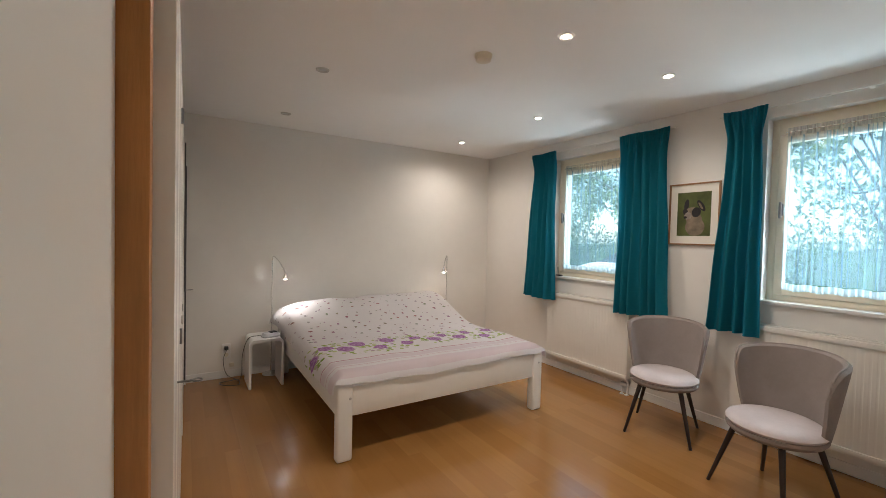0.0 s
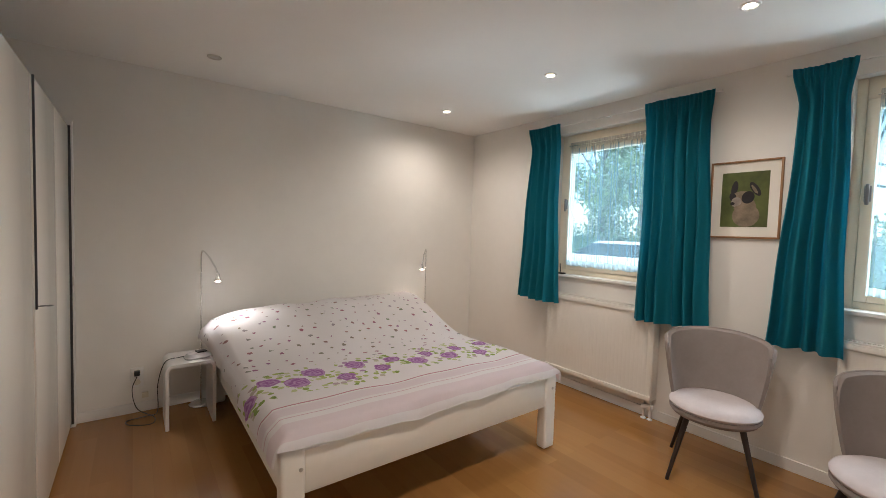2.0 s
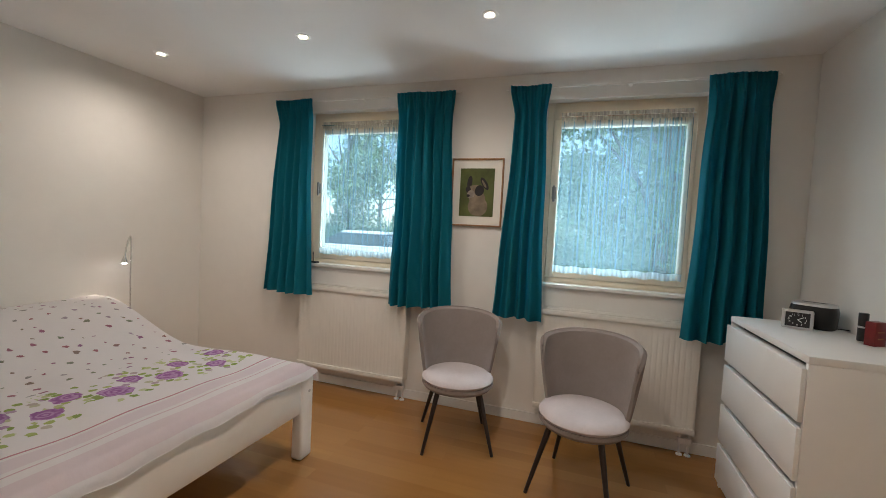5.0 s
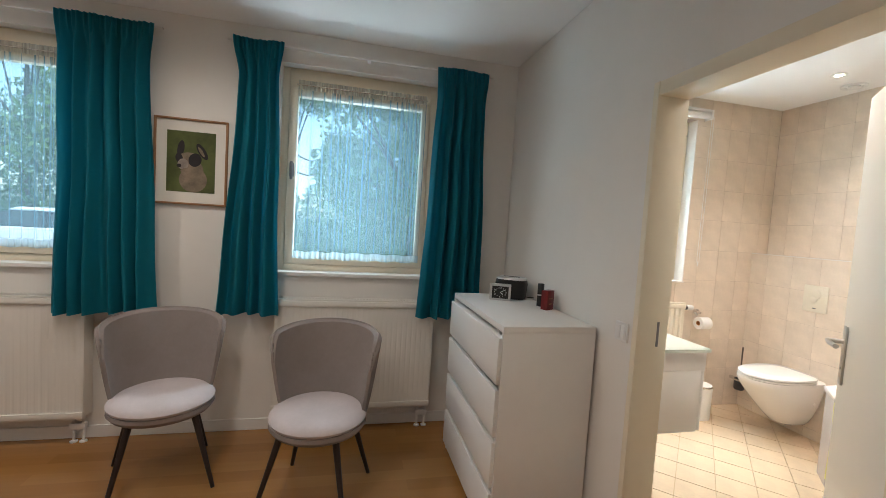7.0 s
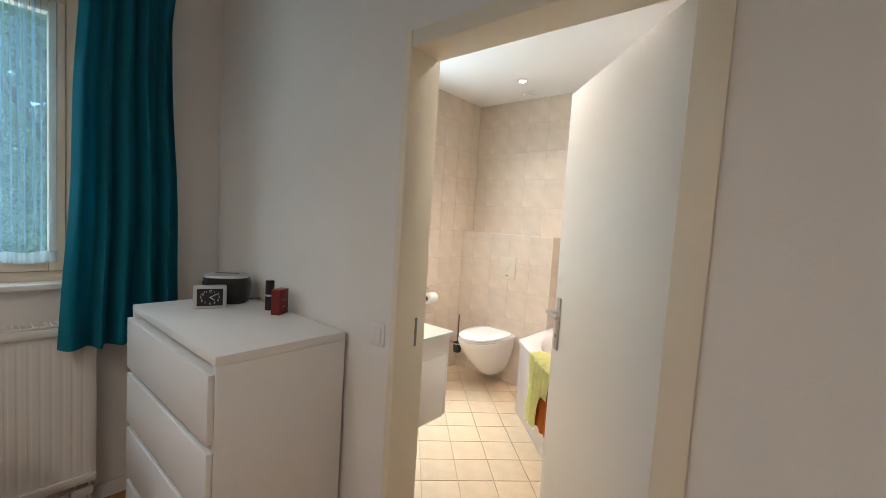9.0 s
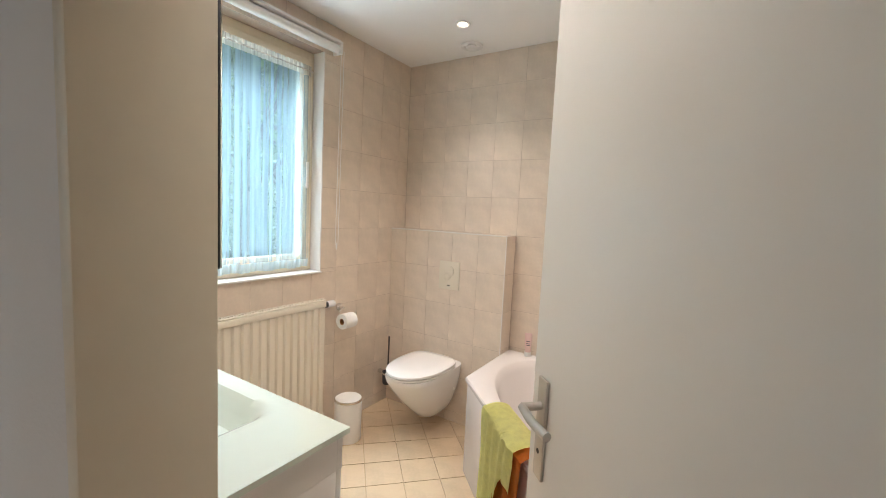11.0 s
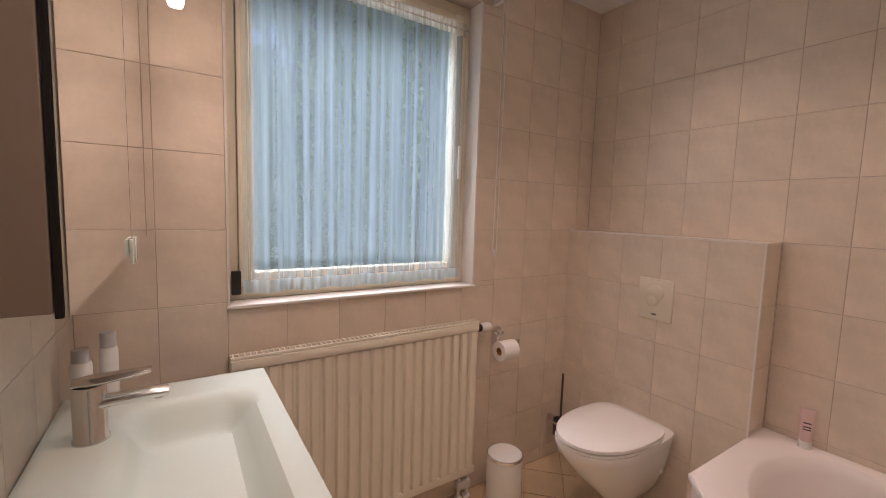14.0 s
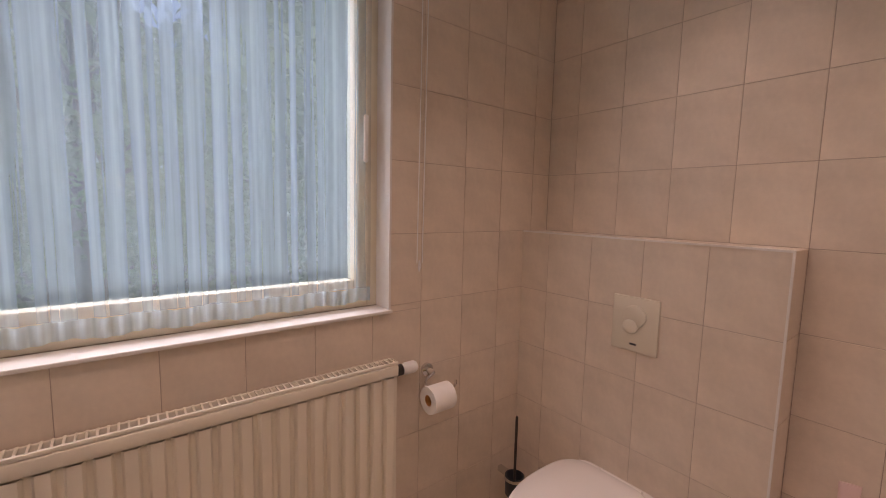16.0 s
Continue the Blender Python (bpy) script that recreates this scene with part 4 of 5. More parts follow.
def bedside_table(x0, x1, y0, y1, h):
    t = thing("bedside_table", "small white U-shaped bedside table with rounded corners", "table", (0, 0, 0))
    r, th = 0.05, 0.022
    prof_o, prof_i = [], []
    for cx, cz, a0 in ((x0 + r, h - r, 180), (x1 - r, h - r, 90)):
        for k in range(9):
            a = math.radians(a0 - 90 * k / 8)
            prof_o.append((cx + r * math.cos(a), cz + r * math.sin(a)))
            prof_i.append((cx + (r - th) * math.cos(a), cz + (r - th) * math.sin(a)))
    ring = [(x0, 0)] + prof_o + [(x1, 0), (x1 - th, 0)] + prof_i[::-1] + [(x0 + th, 0)]
    bm = bmesh.new()
    a = [bm.verts.new((p[0], y0, p[1])) for p in ring]
    b = [bm.verts.new((p[0], y1, p[1])) for p in ring]
    n = len(ring)
    for i in range(n):
        bm.faces.new((a[i], a[(i + 1) % n], b[(i + 1) % n], b[i]))
    half = len(prof_o) + 2
    for i in range(half - 1):
        bm.faces.new((a[i], a[n - 1 - i], a[n - 2 - i], a[i + 1]))
        bm.faces.new((b[i], b[i + 1], b[n - 2 - i], b[n - 1 - i]))
    bmesh.ops.recalc_face_normals(bm, faces=bm.faces[:])
    part("bent_top", bm, M_WHITE, t)
    return t


bedside_table(0.655, 0.965, 4.32, 4.66, 0.46)


def reading_lamp(bx, by, hx, hy, hz, top, label):
    """Thin floor lamp: round foot, straight pole, gooseneck and small head, lit."""
    l = thing("floor_lamp", label, "lamp", (bx, by, 0), 0, "reading lamps by the bed")
    part("foot", lathe([(0.0, 0.0), (0.085, 0.0), (0.085, 0.008), (0.07, 0.018), (0.012, 0.03), (0.0, 0.03)], 32, False), M_CHROME, l)
    part("pole", tube([(0, 0, 0.02), (0, 0, top - 0.05)], 0.006, 12), M_CHROME, l)
    dx, dy = hx - bx, hy - by
    part("gooseneck", tube(curve_pts([(0, 0, top - 0.05), (dx * 0.08, dy * 0.08, top), (dx * 0.4, dy * 0.4, top - 0.03), (dx * 0.8, dy * 0.8, hz + 0.09), (dx, dy, hz + 0.03)], 10), 0.006, 12), M_CHROME, l)
    head = part("shade", move(lathe([(0.010, 0.035), (0.014, 0.02), (0.024, -0.012), (0.026, -0.016)], 20, False), pose(dx, dy, hz)), M_CHROME, l)
    part("bulb", move(lathe([(0.0, -0.026), (0.012, -0.024), (0.018, -0.019), (0.020, -0.014), (0.0, -0.004)], 20, False), pose(dx, dy, hz)), M_LED_ON, l, "lit white bulb face")
    spot_lamp(hx, hy, hz - 0.04, 2.6 if hx < 2 else 2.4, 96, 0.5, (1.0, 0.95, 0.88) if hx < 2 else (1.0, 0.82, 0.62), tx=0.45 if hx < 2 else -0.25, ty=-0.1)
    return l


reading_lamp(0.91, 4.70, 0.99, 4.43, 1.04, 1.235, "chrome gooseneck reading lamp beside the bedside table, switched on")
reading_lamp(3.05, 4.68, 2.95, 4.60, 1.045, 1.235, "slim chrome reading lamp behind the bed, switched on")

# ---- bathroom fittings ----
ledge = struct("wall_ledge", box(2.892, XB + 0.0015, YS - 0.0015, -2.432, 0, 1.353), M_GROUT, "half-height boxed-in wall behind the toilet", "wall")
for nm, q in (("ledge_trim_1", box(2.8855, 2.8915, -2.4315, -2.4255, 0, 1.3575)), ("ledge_trim_2", box(2.892, XB - 0.001, -2.4315, -2.4275, 1.3505, 1.3575))):
    tagged(struct(nm, q, M_TRIM, "pale edge trim of the boxed-in wall"), category="trim")
van = thing("washbasin_cabinet", "white wall-hung washbasin cabinet with drawers", "cabinet", (0, 0, 0))
VX0, VX1, VY0, VY1, VZ = 2.575, 3.665, -0.738, -0.242, 0.908
part("body", box(VX0 + 0.01, VX1 - 0.01, VY0 + 0.035, VY1, 0.49, VZ - 0.11, 0.003), M_WHITE, van)
for a, b in ((VX0 + 0.012, (VX0 + VX1) / 2 - 0.002), ((VX0 + VX1) / 2 + 0.002, VX1 - 0.012)):
    part("drawer_front", box(a, b, VY0 + 0.015, VY0 + 0.034, 0.495, VZ - 0.112, 0.003), M_WHITE, van)
bas = thing("washbasin", "long pale green glass basin top with a shallow bowl", "washbasin", (0, 0, 0))


def basin_f(u, v):
    x, y = VX0 + (VX1 - VX0) * u, VY0 + (VY1 - VY0) * v

    def s(t, a, b, w):
        return max(0.0, min(1.0, (t - a) / w)) * max(0.0, min(1.0, (b - t) / w))
    k = s(x, VX0 + 0.22, VX1 - 0.12, 0.10) * s(y, VY0 + 0.05, VY1 - 0.13, 0.07)
    k = k * k * (3 - 2 * k)
    return (x, y, VZ - 0.085 * k)


part("bowl", sheet(70, 34, basin_f), M_GLASSTOP, bas)
for q in (box(VX0, VX1, VY0, VY0 + 0.012, VZ - 0.016, VZ - 0.001), box(VX0, VX0 + 0.012, VY0 + 0.0125, VY1, VZ - 0.016, VZ - 0.001), box(VX1 - 0.012, VX1, VY0 + 0.0125, VY1, VZ - 0.016, VZ - 0.001)):
    part("edge", q, M_GLASSTOP, bas, "pale glass edge")
for q in (box(VX0 + 0.01, VX1 - 0.01, VY0 + 0.016, VY0 + 0.034, VZ - 0.11, VZ - 0.0165), box(VX0 + 0.010, VX0 + 0.022, VY0 + 0.0345, VY1, VZ - 0.1095, VZ - 0.0165), box(VX1 - 0.022, VX1 - 0.010, VY0 + 0.0345, VY1, VZ - 0.1095, VZ - 0.0165)):
    part("apron", q, M_WHITE, van)
tap = thing("tap", "chrome single-lever basin tap", "tap", (3.40, -0.335, VZ), 0, "basin taps")
part("body", lathe([(0.0, 0), (0.034, 0), (0.034, 0.006), (0.031, 0.010), (0.031, 0.120), (0.029, 0.128), (0.0, 0.128)], 28, False), M_CHROME, tap)
part("spout", loft([[(0.020 * math.cos(a) * w, y, z + 0.012 * math.sin(a) * w) for a in [k * math.pi / 8 for k in range(16)]] for y, z, w in ((-0.01, 0.084, 1.25), (-0.07, 0.086, 1.2), (-0.125, 0.087, 1.15), (-0.148, 0.084, 0.95))]), M_CHROME, tap)
part("aerator", lathe([(0.0, 0.072), (0.012, 0.072), (0.013, 0.086), (0.0, 0.086)], 18, False), M_STEEL, tap).location = (0, -0.128, 0)
part("lever", loft([[(0.025 * math.cos(a) * w, y, z + 0.009 * math.sin(a) * w) for a in [k * math.pi / 8 for k in range(16)]] for y, z, w in ((0.028, 0.134, 0.8), (0.0, 0.136, 1.2), (-0.03, 0.137, 1.15), (-0.085, 0.141, 0.9), (-0.115, 0.143, 0.7))]), M_CHROME, tap)
copy_thing(tap, pose(2.84, -0.335, VZ))
cab = thing("mirror_cabinet", "wall cabinet with mirror doors and a taupe side panel", "cabinet", (0, 0, 0))
CX0, CX1, CYF, CZ0, CZ1 = 2.655, 3.664, -0.438, 1.356, 2.05
part("body", box(CX0, CX1, CYF + 0.0095, -0.241, CZ0, CZ1, 0.002), M_PANEL, cab)
for a, e in ((CX0, 3.180), (3.182, CX1)):
    d = part("mirror_door", box(a + 0.001, e, CYF + 0.0035, CYF + 0.009, CZ0 - 0.004, CZ1, 0.001), M_BLACK, cab, "black-edged door")
    part("mirror", box(a + 0.002, e - 0.001, CYF, CYF + 0.003, CZ0 - 0.003, CZ1 - 0.003), M_MIRROR, d, "silver mirror glass", False)
    g0 = e - 0.05 if a == CX0 else a + 0.002
    part("grip", box(g0, g0 + 0.048, CYF - 0.006, CYF - 0.0005, CZ0 - 0.022, CZ0 + 0.022, 0.001), M_GLASSTOP, d, "pale glass grip")
cl = thing("cabinet_lamp", "small chrome halogen lamp on an arm above the mirror cabinet, lit", "lamp", (3.58, -0.35, CZ1))
part("foot", box(-0.02, 0.02, -0.03, 0.03, 0, 0.012, 0.003), M_CHROME, cl)
part("arm", tube(curve_pts([(0, 0, 0.012), (0, -0.02, 0.04), (0, -0.10, 0.045), (0, -0.17, 0.02)], 8), 0.006), M_CHROME, cl)
part("shade", lathe([(0.012, 0.03), (0.022, 0.015), (0.024, -0.025)], 18, False), M_CHROME, cl).location = (0, -0.17, 0)
part("bulb", lathe([(0.0, -0.095), (0.016, -0.092), (0.020, -0.08), (0.020, -0.02), (0.0, -0.02)], 18, False), M_LAMP_ON, cl, "lit bulb").location = (0, -0.17, 0)
spot_lamp(3.58, -0.52, CZ1 - 0.105, 2.6, 140, 0.9, ty=-0.3)


def wc():
    """Wall-hung toilet with closed lid; its front looks along +y from the boxed wall."""
    t = thing("toilet", "white wall-hung ceramic toilet with its lid closed", "toilet", (3.322, -2.43, 0.055))

    def ring(z, w, l, back=0.0, sq=0.25, n=48, lid=False):
        out = []
        for k in range(n):
            a = 2 * math.pi * k / n
            c, s = math.cos(a), math.sin(a)
            if lid:
                e = 0.94 if s > 0 else 0.45
                out.append((w * (1.0 if s > 0 else 1 + 0.10 * s) * math.copysign(abs(c) ** e, c), back + l * 0.40 + l * (0.60 if s > 0 else 0.40) * math.copysign(abs(s) ** e, s), z))
                continue
            y = l * 0.55 + (l * 0.45 if s > 0 else l * 0.55) * math.copysign(abs(s) ** (0.9 if s > 0 else 0.3), s)
            out.append((w * math.copysign(abs(c) ** (0.85 if s > 0 else sq), c), max(0.0, y) + back, z))
        return out
    part("bowl", loft([ring(0.040, 0.05, 0.20), ring(0.065, 0.075, 0.27), ring(0.13, 0.11, 0.34), ring(0.22, 0.145, 0.43), ring(0.30, 0.166, 0.50), ring(0.36, 0.176, 0.545), ring(0.39, 0.180, 0.555), ring(0.40, 0.178, 0.552)]), M_CER, t)
    part("seat", loft([ring(0.401, 0.180, 0.49, 0.062, lid=True), ring(0.404, 0.185, 0.500, 0.060, lid=True), ring(0.414, 0.185, 0.500, 0.060, lid=True), ring(0.417, 0.180, 0.49, 0.062, lid=True)]), M_CER, t)
    part("lid", loft([ring(0.4185, 0.180, 0.49, 0.063, lid=True), ring(0.422, 0.186, 0.502, 0.060, lid=True), ring(0.434, 0.185, 0.500, 0.060, lid=True), ring(0.441, 0.172, 0.47, 0.070, lid=True), ring(0.444, 0.10, 0.33, 0.12, lid=True)]), M_CER, t)
    for x in (-0.08, 0.08):
        part("hinge", move(lathe([(0.014, -0.02), (0.014, 0.02)], 14), pose(x, 0.046, 0.412, 0, 90, 0)), M_CER, t)
    for x in (-0.183, 0.183):
        part("fixing_cap", move(lathe([(0.012, 0), (0.010, 0.004), (0.0, 0.005)], 12, False), pose(math.copysign(0.165, x), 0.12, 0.25, 0, math.copysign(90, x), 0)), M_CER, t)
    return t


wc()
fp = thing("flush_plate", "ivory plastic flush plate with a two-part button", "flush plate", (3.306, -2.431, 1.052))
part("plate", box(-0.083, 0.083, 0, 0.012, -0.099, 0.099, 0.004), M_CREAMPLATE, fp)
part("button", move(lathe([(0.0, 0), (0.040, 0), (0.040, 0.004), (0.036, 0.006), (0, 0.006)], 32, False), pose(0, 0.0125, 0.03, -90, 0, 0)), M_CREAMPLATE, fp)
part("button", move(lathe([(0.0, 0), (0.027, 0), (0.027, 0.005), (0.024, 0.007), (0, 0.007)], 28, False), pose(0.012, 0.0125, -0.008, -90, 0, 0)), M_CREAMPLATE, fp)
part("mark", box(-0.012, 0.012, 0.0125, 0.013, -0.075, -0.068), M_DGREY, fp)

rh = thing("toilet_roll_holder", "chrome toilet roll holder on the tiled wall", "roll holder", (XB, -1.90, 0.83))
part("rose", move(lathe([(0, 0), (0.025, 0), (0.025, 0.012), (0.012, 0.018), (0.008, 0.05), (0, 0.05)], 22, False), pose(0, 0, 0, 0, -90, 0)), M_CHROME, rh)
part("arm", tube(curve_pts([(-0.048, 0, 0), (-0.05, 0.035, -0.02), (-0.06, 0.04, -0.055), (-0.075, 0.02, -0.065), (-0.085, -0.05, -0.06), (-0.085, -0.075, -0.055), (-0.085, -0.08, -0.035)], 8), 0.005), M_CHROME, rh)
roll = tagged(new("toilet_roll"), "white toilet paper roll on the chrome holder", "toilet paper")
roll.matrix_basis = pose(XB - 0.088, -1.895, 0.765)
part("paper", move(lathe([(0.021, -0.048), (0.050, -0.048), (0.050, 0.048), (0.021, 0.048), (0.021, -0.048)], 30, False), pose(0, 0, -0.015, 90, 0, 0)), M_PAPER, roll)
part("core", move(lathe([(0.0205, -0.046), (0.0205, 0.046), (0.019, 0.046), (0.019, -0.046), (0.0205, -0.046)], 20, False), pose(0, 0, -0.015, 90, 0, 0)), M_WOOD, roll, "brown cardboard core")

tb = thing("toilet_brush", "chrome toilet brush in a wall-mounted holder", "toilet brush", (3.75, -2.33, 0.0))
part("cup", lathe([(0.0, 0.175), (0.033, 0.175), (0.040, 0.185), (0.042, 0.27), (0.039, 0.27), (0.036, 0.19), (0, 0.18)], 24, False), M_DGREY, tb, "dark glass cup")
part("ring", lathe([(0.042, 0.255), (0.046, 0.255), (0.046, 0.268), (0.042, 0.268)], 24, False), M_CHROME, tb)
part("handle", lathe([(0.006, 0.20), (0.006, 0.54), (0.004, 0.545)], 12), M_ROD, tb)
part("bracket", box(0.04, 0.094, -0.012, 0.012, 0.245, 0.27, 0.003), M_CHROME, tb)

bn = thing("pedal_bin", "small white round bathroom bin with a chrome-rimmed lid", "bin", (3.66, -1.83, 0))
part("body", lathe([(0, 0.0), (0.083, 0.0), (0.085, 0.01), (0.087, 0.262), (0, 0.262)], 34, False), M_WHITE, bn)
part("rim", lathe([(0.087, 0.263), (0.090, 0.263), (0.090, 0.273), (0.084, 0.275), (0.084, 0.263)], 34, False), M_CHROME, bn)
part("lid", lathe([(0, 0.281), (0.05, 0.280), (0.078, 0.276), (0.083, 0.270), (0, 0.264)], 34, False), M_WHITE, bn)


def corner_tub():
    t = thing("bathtub", "white acrylic corner bathtub with a flat front panel", "bathtub", (0, 0, 0))
    X0, Y0, S, sh, zr = XBW + 0.012, YS + 0.002, 1.403, 0.612, 0.565
    outer = [(X0, Y0), (X0 + S, Y0), (X0 + S, Y0 + sh), (X0 + sh, Y0 + S), (X0, Y0 + S)]
    n = 80
    cx, cy = X0 + 0.60, Y0 + 0.60

    def on_outer(a, inset=0.0):
        best = None
        d = (math.cos(a), math.sin(a))
        for (ax, ay), (bx, by) in zip(outer, outer[1:] + outer[:1]):
            ex, ey = bx - ax, by - ay
            den = d[0] * ey - d[1] * ex
            if abs(den) < 1e-9:
                continue
            tt = ((ax - cx) * ey - (ay - cy) * ex) / den
            k = ((ax - cx) * d[1] - (ay - cy) * d[0]) / den
            if tt > 0 and -1e-6 <= k <= 1 + 1e-6 and (best is None or tt < best):
                best = tt
        best -= inset
        return (cx + d[0] * best, cy + d[1] * best)
    angs = sorted([2 * math.pi * k / n for k in range(n)] + [math.atan2(y - cy, x - cx) % (2 * math.pi) for x, y in outer])

    def oval(a, k, z):
        ca, sa = math.cos(a), math.sin(a)
        u, v = (ca - sa) / math.sqrt(2), (ca + sa) / math.sqrt(2)
        ru, rv = 0.80 * k, 0.50 * k
        r = 1 / ((abs(u) / ru) ** 2.4 + (abs(v) / rv) ** 2.4) ** (1 / 2.4)
        ox, oy = on_outer(a, 0.065)
        r = min(r, k * math.hypot(ox - cx, oy - cy))
        return (cx + r * ca, cy + r * sa, z)
    rim = [[(*on_outer(a, 0.004), zr - 0.03) for a in angs], [(*on_outer(a, 0.0), zr - 0.02) for a in angs], [(*on_outer(a, 0.0), zr - 0.006) for a in angs], [(*on_outer(a, 0.006), zr) for a in angs],
           [oval(a, 1.0, zr) for a in angs], [oval(a, 0.985, zr - 0.006) for a in angs], [oval(a, 0.95, zr - 0.05) for a in angs], [oval(a, 0.86, zr - 0.25) for a in angs],
           [oval(a, 0.74, zr - 0.39) for a in angs], [oval(a, 0.55, zr - 0.42) for a in angs], [oval(a, 0.1, zr - 0.425) for a in angs]]
    part("basin", loft(rim, False), M_TUB, t)

    def panel(a, b, inset=0.012):
        (ax, ay), (bx, by) = a, b
        L = math.hypot(bx - ax, by - ay)
        return move(box(0.006, L - 0.006, 0.012, 0.03, 0.0, zr - 0.031, 0.002), Matrix.Translation((ax, ay, 0)) @ Matrix.Rotation(math.atan2(by - ay, bx - ax), 4, 'Z'))
    part("front_panel", panel(outer[2], outer[3]), M_TUB, t)
    part("side_panel", panel(outer[1], outer[2]), M_TUB, t)
    part("side_panel", panel(outer[3], outer[4]), M_TUB, t)
    part("drain", move(lathe([(0, 0), (0.03, 0), (0.028, 0.004), (0, 0.005)], 20, False), pose(cx, cy, zr - 0.424)), M_CHROME, t)
    return t


corner_tub()


def towel(name, s, w, mtl, label, lift, down_out, down_in, short=0.0):
    """A towel over the tub's slanting front edge; s is the distance along that edge."""
    ax, ay = XBW + 0.012 + 1.403, YS + 0.002 + 0.612
    d = Vector((-1, 1, 0)).normalized()
    nrm = Vector((1, 1, 0)).normalized()
    ph = rng.uniform(0, 6)

    def f(u, v):
        k = max(0.0, min(1.0, (u - 0.48) / 0.26))
        L = v * (down_out * (1 - short * k * k * (3 - 2 * k)) + 0.09 + down_in)
        base = Vector((ax, ay, 0)) + d * (s + w * (u - 0.5) * (1 - 0.12 * v))
        wob = 0.010 * math.sin(9 * u + ph) * v + 0.006 * math.sin(21 * u + 4 * v)
        if L < down_in:
            q = base + nrm * (-0.085 - lift) + Vector((0, 0, 0.57 + lift - (down_in - L)))
        elif L < down_in + 0.09:
            k = (L - down_in) / 0.09
            q = base + nrm * (-0.085 - lift + (0.10 + 2 * lift) * k) + Vector((0, 0, 0.572 + lift + 0.016 * math.sin(math.pi * k)))
        else:
            q = base + nrm * (0.016 + lift + abs(wob)) + Vector((0, 0, 0.57 + lift - (L - down_in - 0.09)))
        return tuple(q)
    return tagged(link(name, sheet(26, 44, f, 0.009), mtl), label, "towel")


towel("towel", 0.60, 0.40, M_YELLOW, "lime yellow terry towel hung over the bathtub edge", 0.018, 0.44, 0.14, 0.60)
towel("towel", 0.70, 0.28, M_ORANGE, "orange terry towel hung over the bathtub edge", 0.006, 0.385, 0.05)

tubeb = thing("shampoo_tube", "pale pink cosmetics tube standing on the bathtub rim", "tube", (2.74, -2.545, 0.566), 20)
part("cap", lathe([(0, 0), (0.021, 0), (0.021, 0.028), (0, 0.028)], 20, False), M_WHITE, tubeb)
part("body", loft([[(a * math.cos(k * math.pi / 10), b * math.sin(k * math.pi / 10), z) for k in range(20)] for a, b, z in ((0.019, 0.019, 0.029), (0.021, 0.018, 0.06), (0.023, 0.010, 0.12), (0.024, 0.002, 0.155))]), M_PINK, tubeb)
for z in (0.075, 0.085, 0.10):
    part("label_line", box(-0.012, 0.012, 0.0150 - (z - 0.06) * .13, 0.0185 - (z - 0.06) * .13, z, z + 0.004), M_INK, tubeb)
for i, (x, y, h, r) in enumerate(((3.63, -0.345, 0.185, 0.021), (3.60, -0.292, 0.155, 0.023))):
    bt = thing("bottle", "white pump bottle beside the basin tap" if i == 0 else "white bottle with a clear cap beside the basin tap", "bottle", (x, y, VZ))
    part("body", lathe([(0, 0), (r, 0), (r, h * 0.72), (r * 0.9, h * 0.78), (0, h * 0.78)], 22, False), M_WHITE, bt)
    part("cap", lathe([(r * 0.86, h * 0.785), (r * 0.8, h), (0, h)], 22, False), M_SILVER, bt, "pale grey cap")

# ---- ceiling fittings ----


def ceiling_spot(x, y, on, group):
    s = thing("ceiling_spot", "recessed white ceiling spotlight, " + ("lit" if on else "switched off"), "spotlight", (x, y, CEIL), 0, group)
    part("ring", lathe([(0.0225, -0.001), (0.034, -0.008), (0.044, -0.006), (0.046, 0.0)], 28, False), M_WHITE if on else M_STEEL, s)
    part("lamp_face", lathe([(0.0, -0.004), (0.022, -0.003), (0.022, 0.0), (0.0, 0.0)], 24, False), M_LAMP_ON if on else M_SILVER, s, "lit lamp face" if on else "dark lamp face")


# fittings, the added out-of-view spot included
for sx, sy in BED_SPOTS:
    ceiling_spot(sx, sy, True, "bedroom ceiling spots")
for sx, sy in OFF_SPOTS:
    ceiling_spot(sx, sy, False, "bedroom ceiling spots")
for sx, sy in BATH_SPOTS:
    ceiling_spot(sx, sy, True, "bathroom ceiling spots")
sd = thing("smoke_detector", "round cream smoke detector on the ceiling", "smoke detector", (1.70, 2.21, CEIL))
part("base", lathe([(0.0, 0), (0.055, 0), (0.055, -0.012), (0, -0.012)], 30, False), M_CREAMPLATE, sd)
part("cover", lathe([(0.050, -0.012), (0.046, -0.036), (0.034, -0.042), (0, -0.042)], 30, False), M_CREAMPLATE, sd)
sd2 = thing("ceiling_detector", "round cream detector on the bathroom ceiling", "detector", (2.666, -1.301, CEIL))
part("base", lathe([(0.0, 0), (0.062, 0), (0.062, -0.012), (0, -0.012)], 30, False), M_CREAMPLATE, sd2)
part("cover", lathe([(0.056, -0.012), (0.050, -0.036), (0.034, -0.042), (0, -0.042)], 30, False), M_CREAMPLATE, sd2)
vent = thing("ceiling_vent", "round white extractor valve in the bathroom ceiling", "vent", (3.222, -2.43, CEIL))
part("ring", lathe([(0.075, 0), (0.073, -0.010), (0.055, -0.012), (0.048, -0.004), (0.048, 0)], 32, False), M_WHITE, vent)
part("disc", lathe([(0, -0.018), (0.034, -0.018), (0.038, -0.012), (0.03, 0.0), (0, 0.0)], 28, False), M_WHITE, vent)

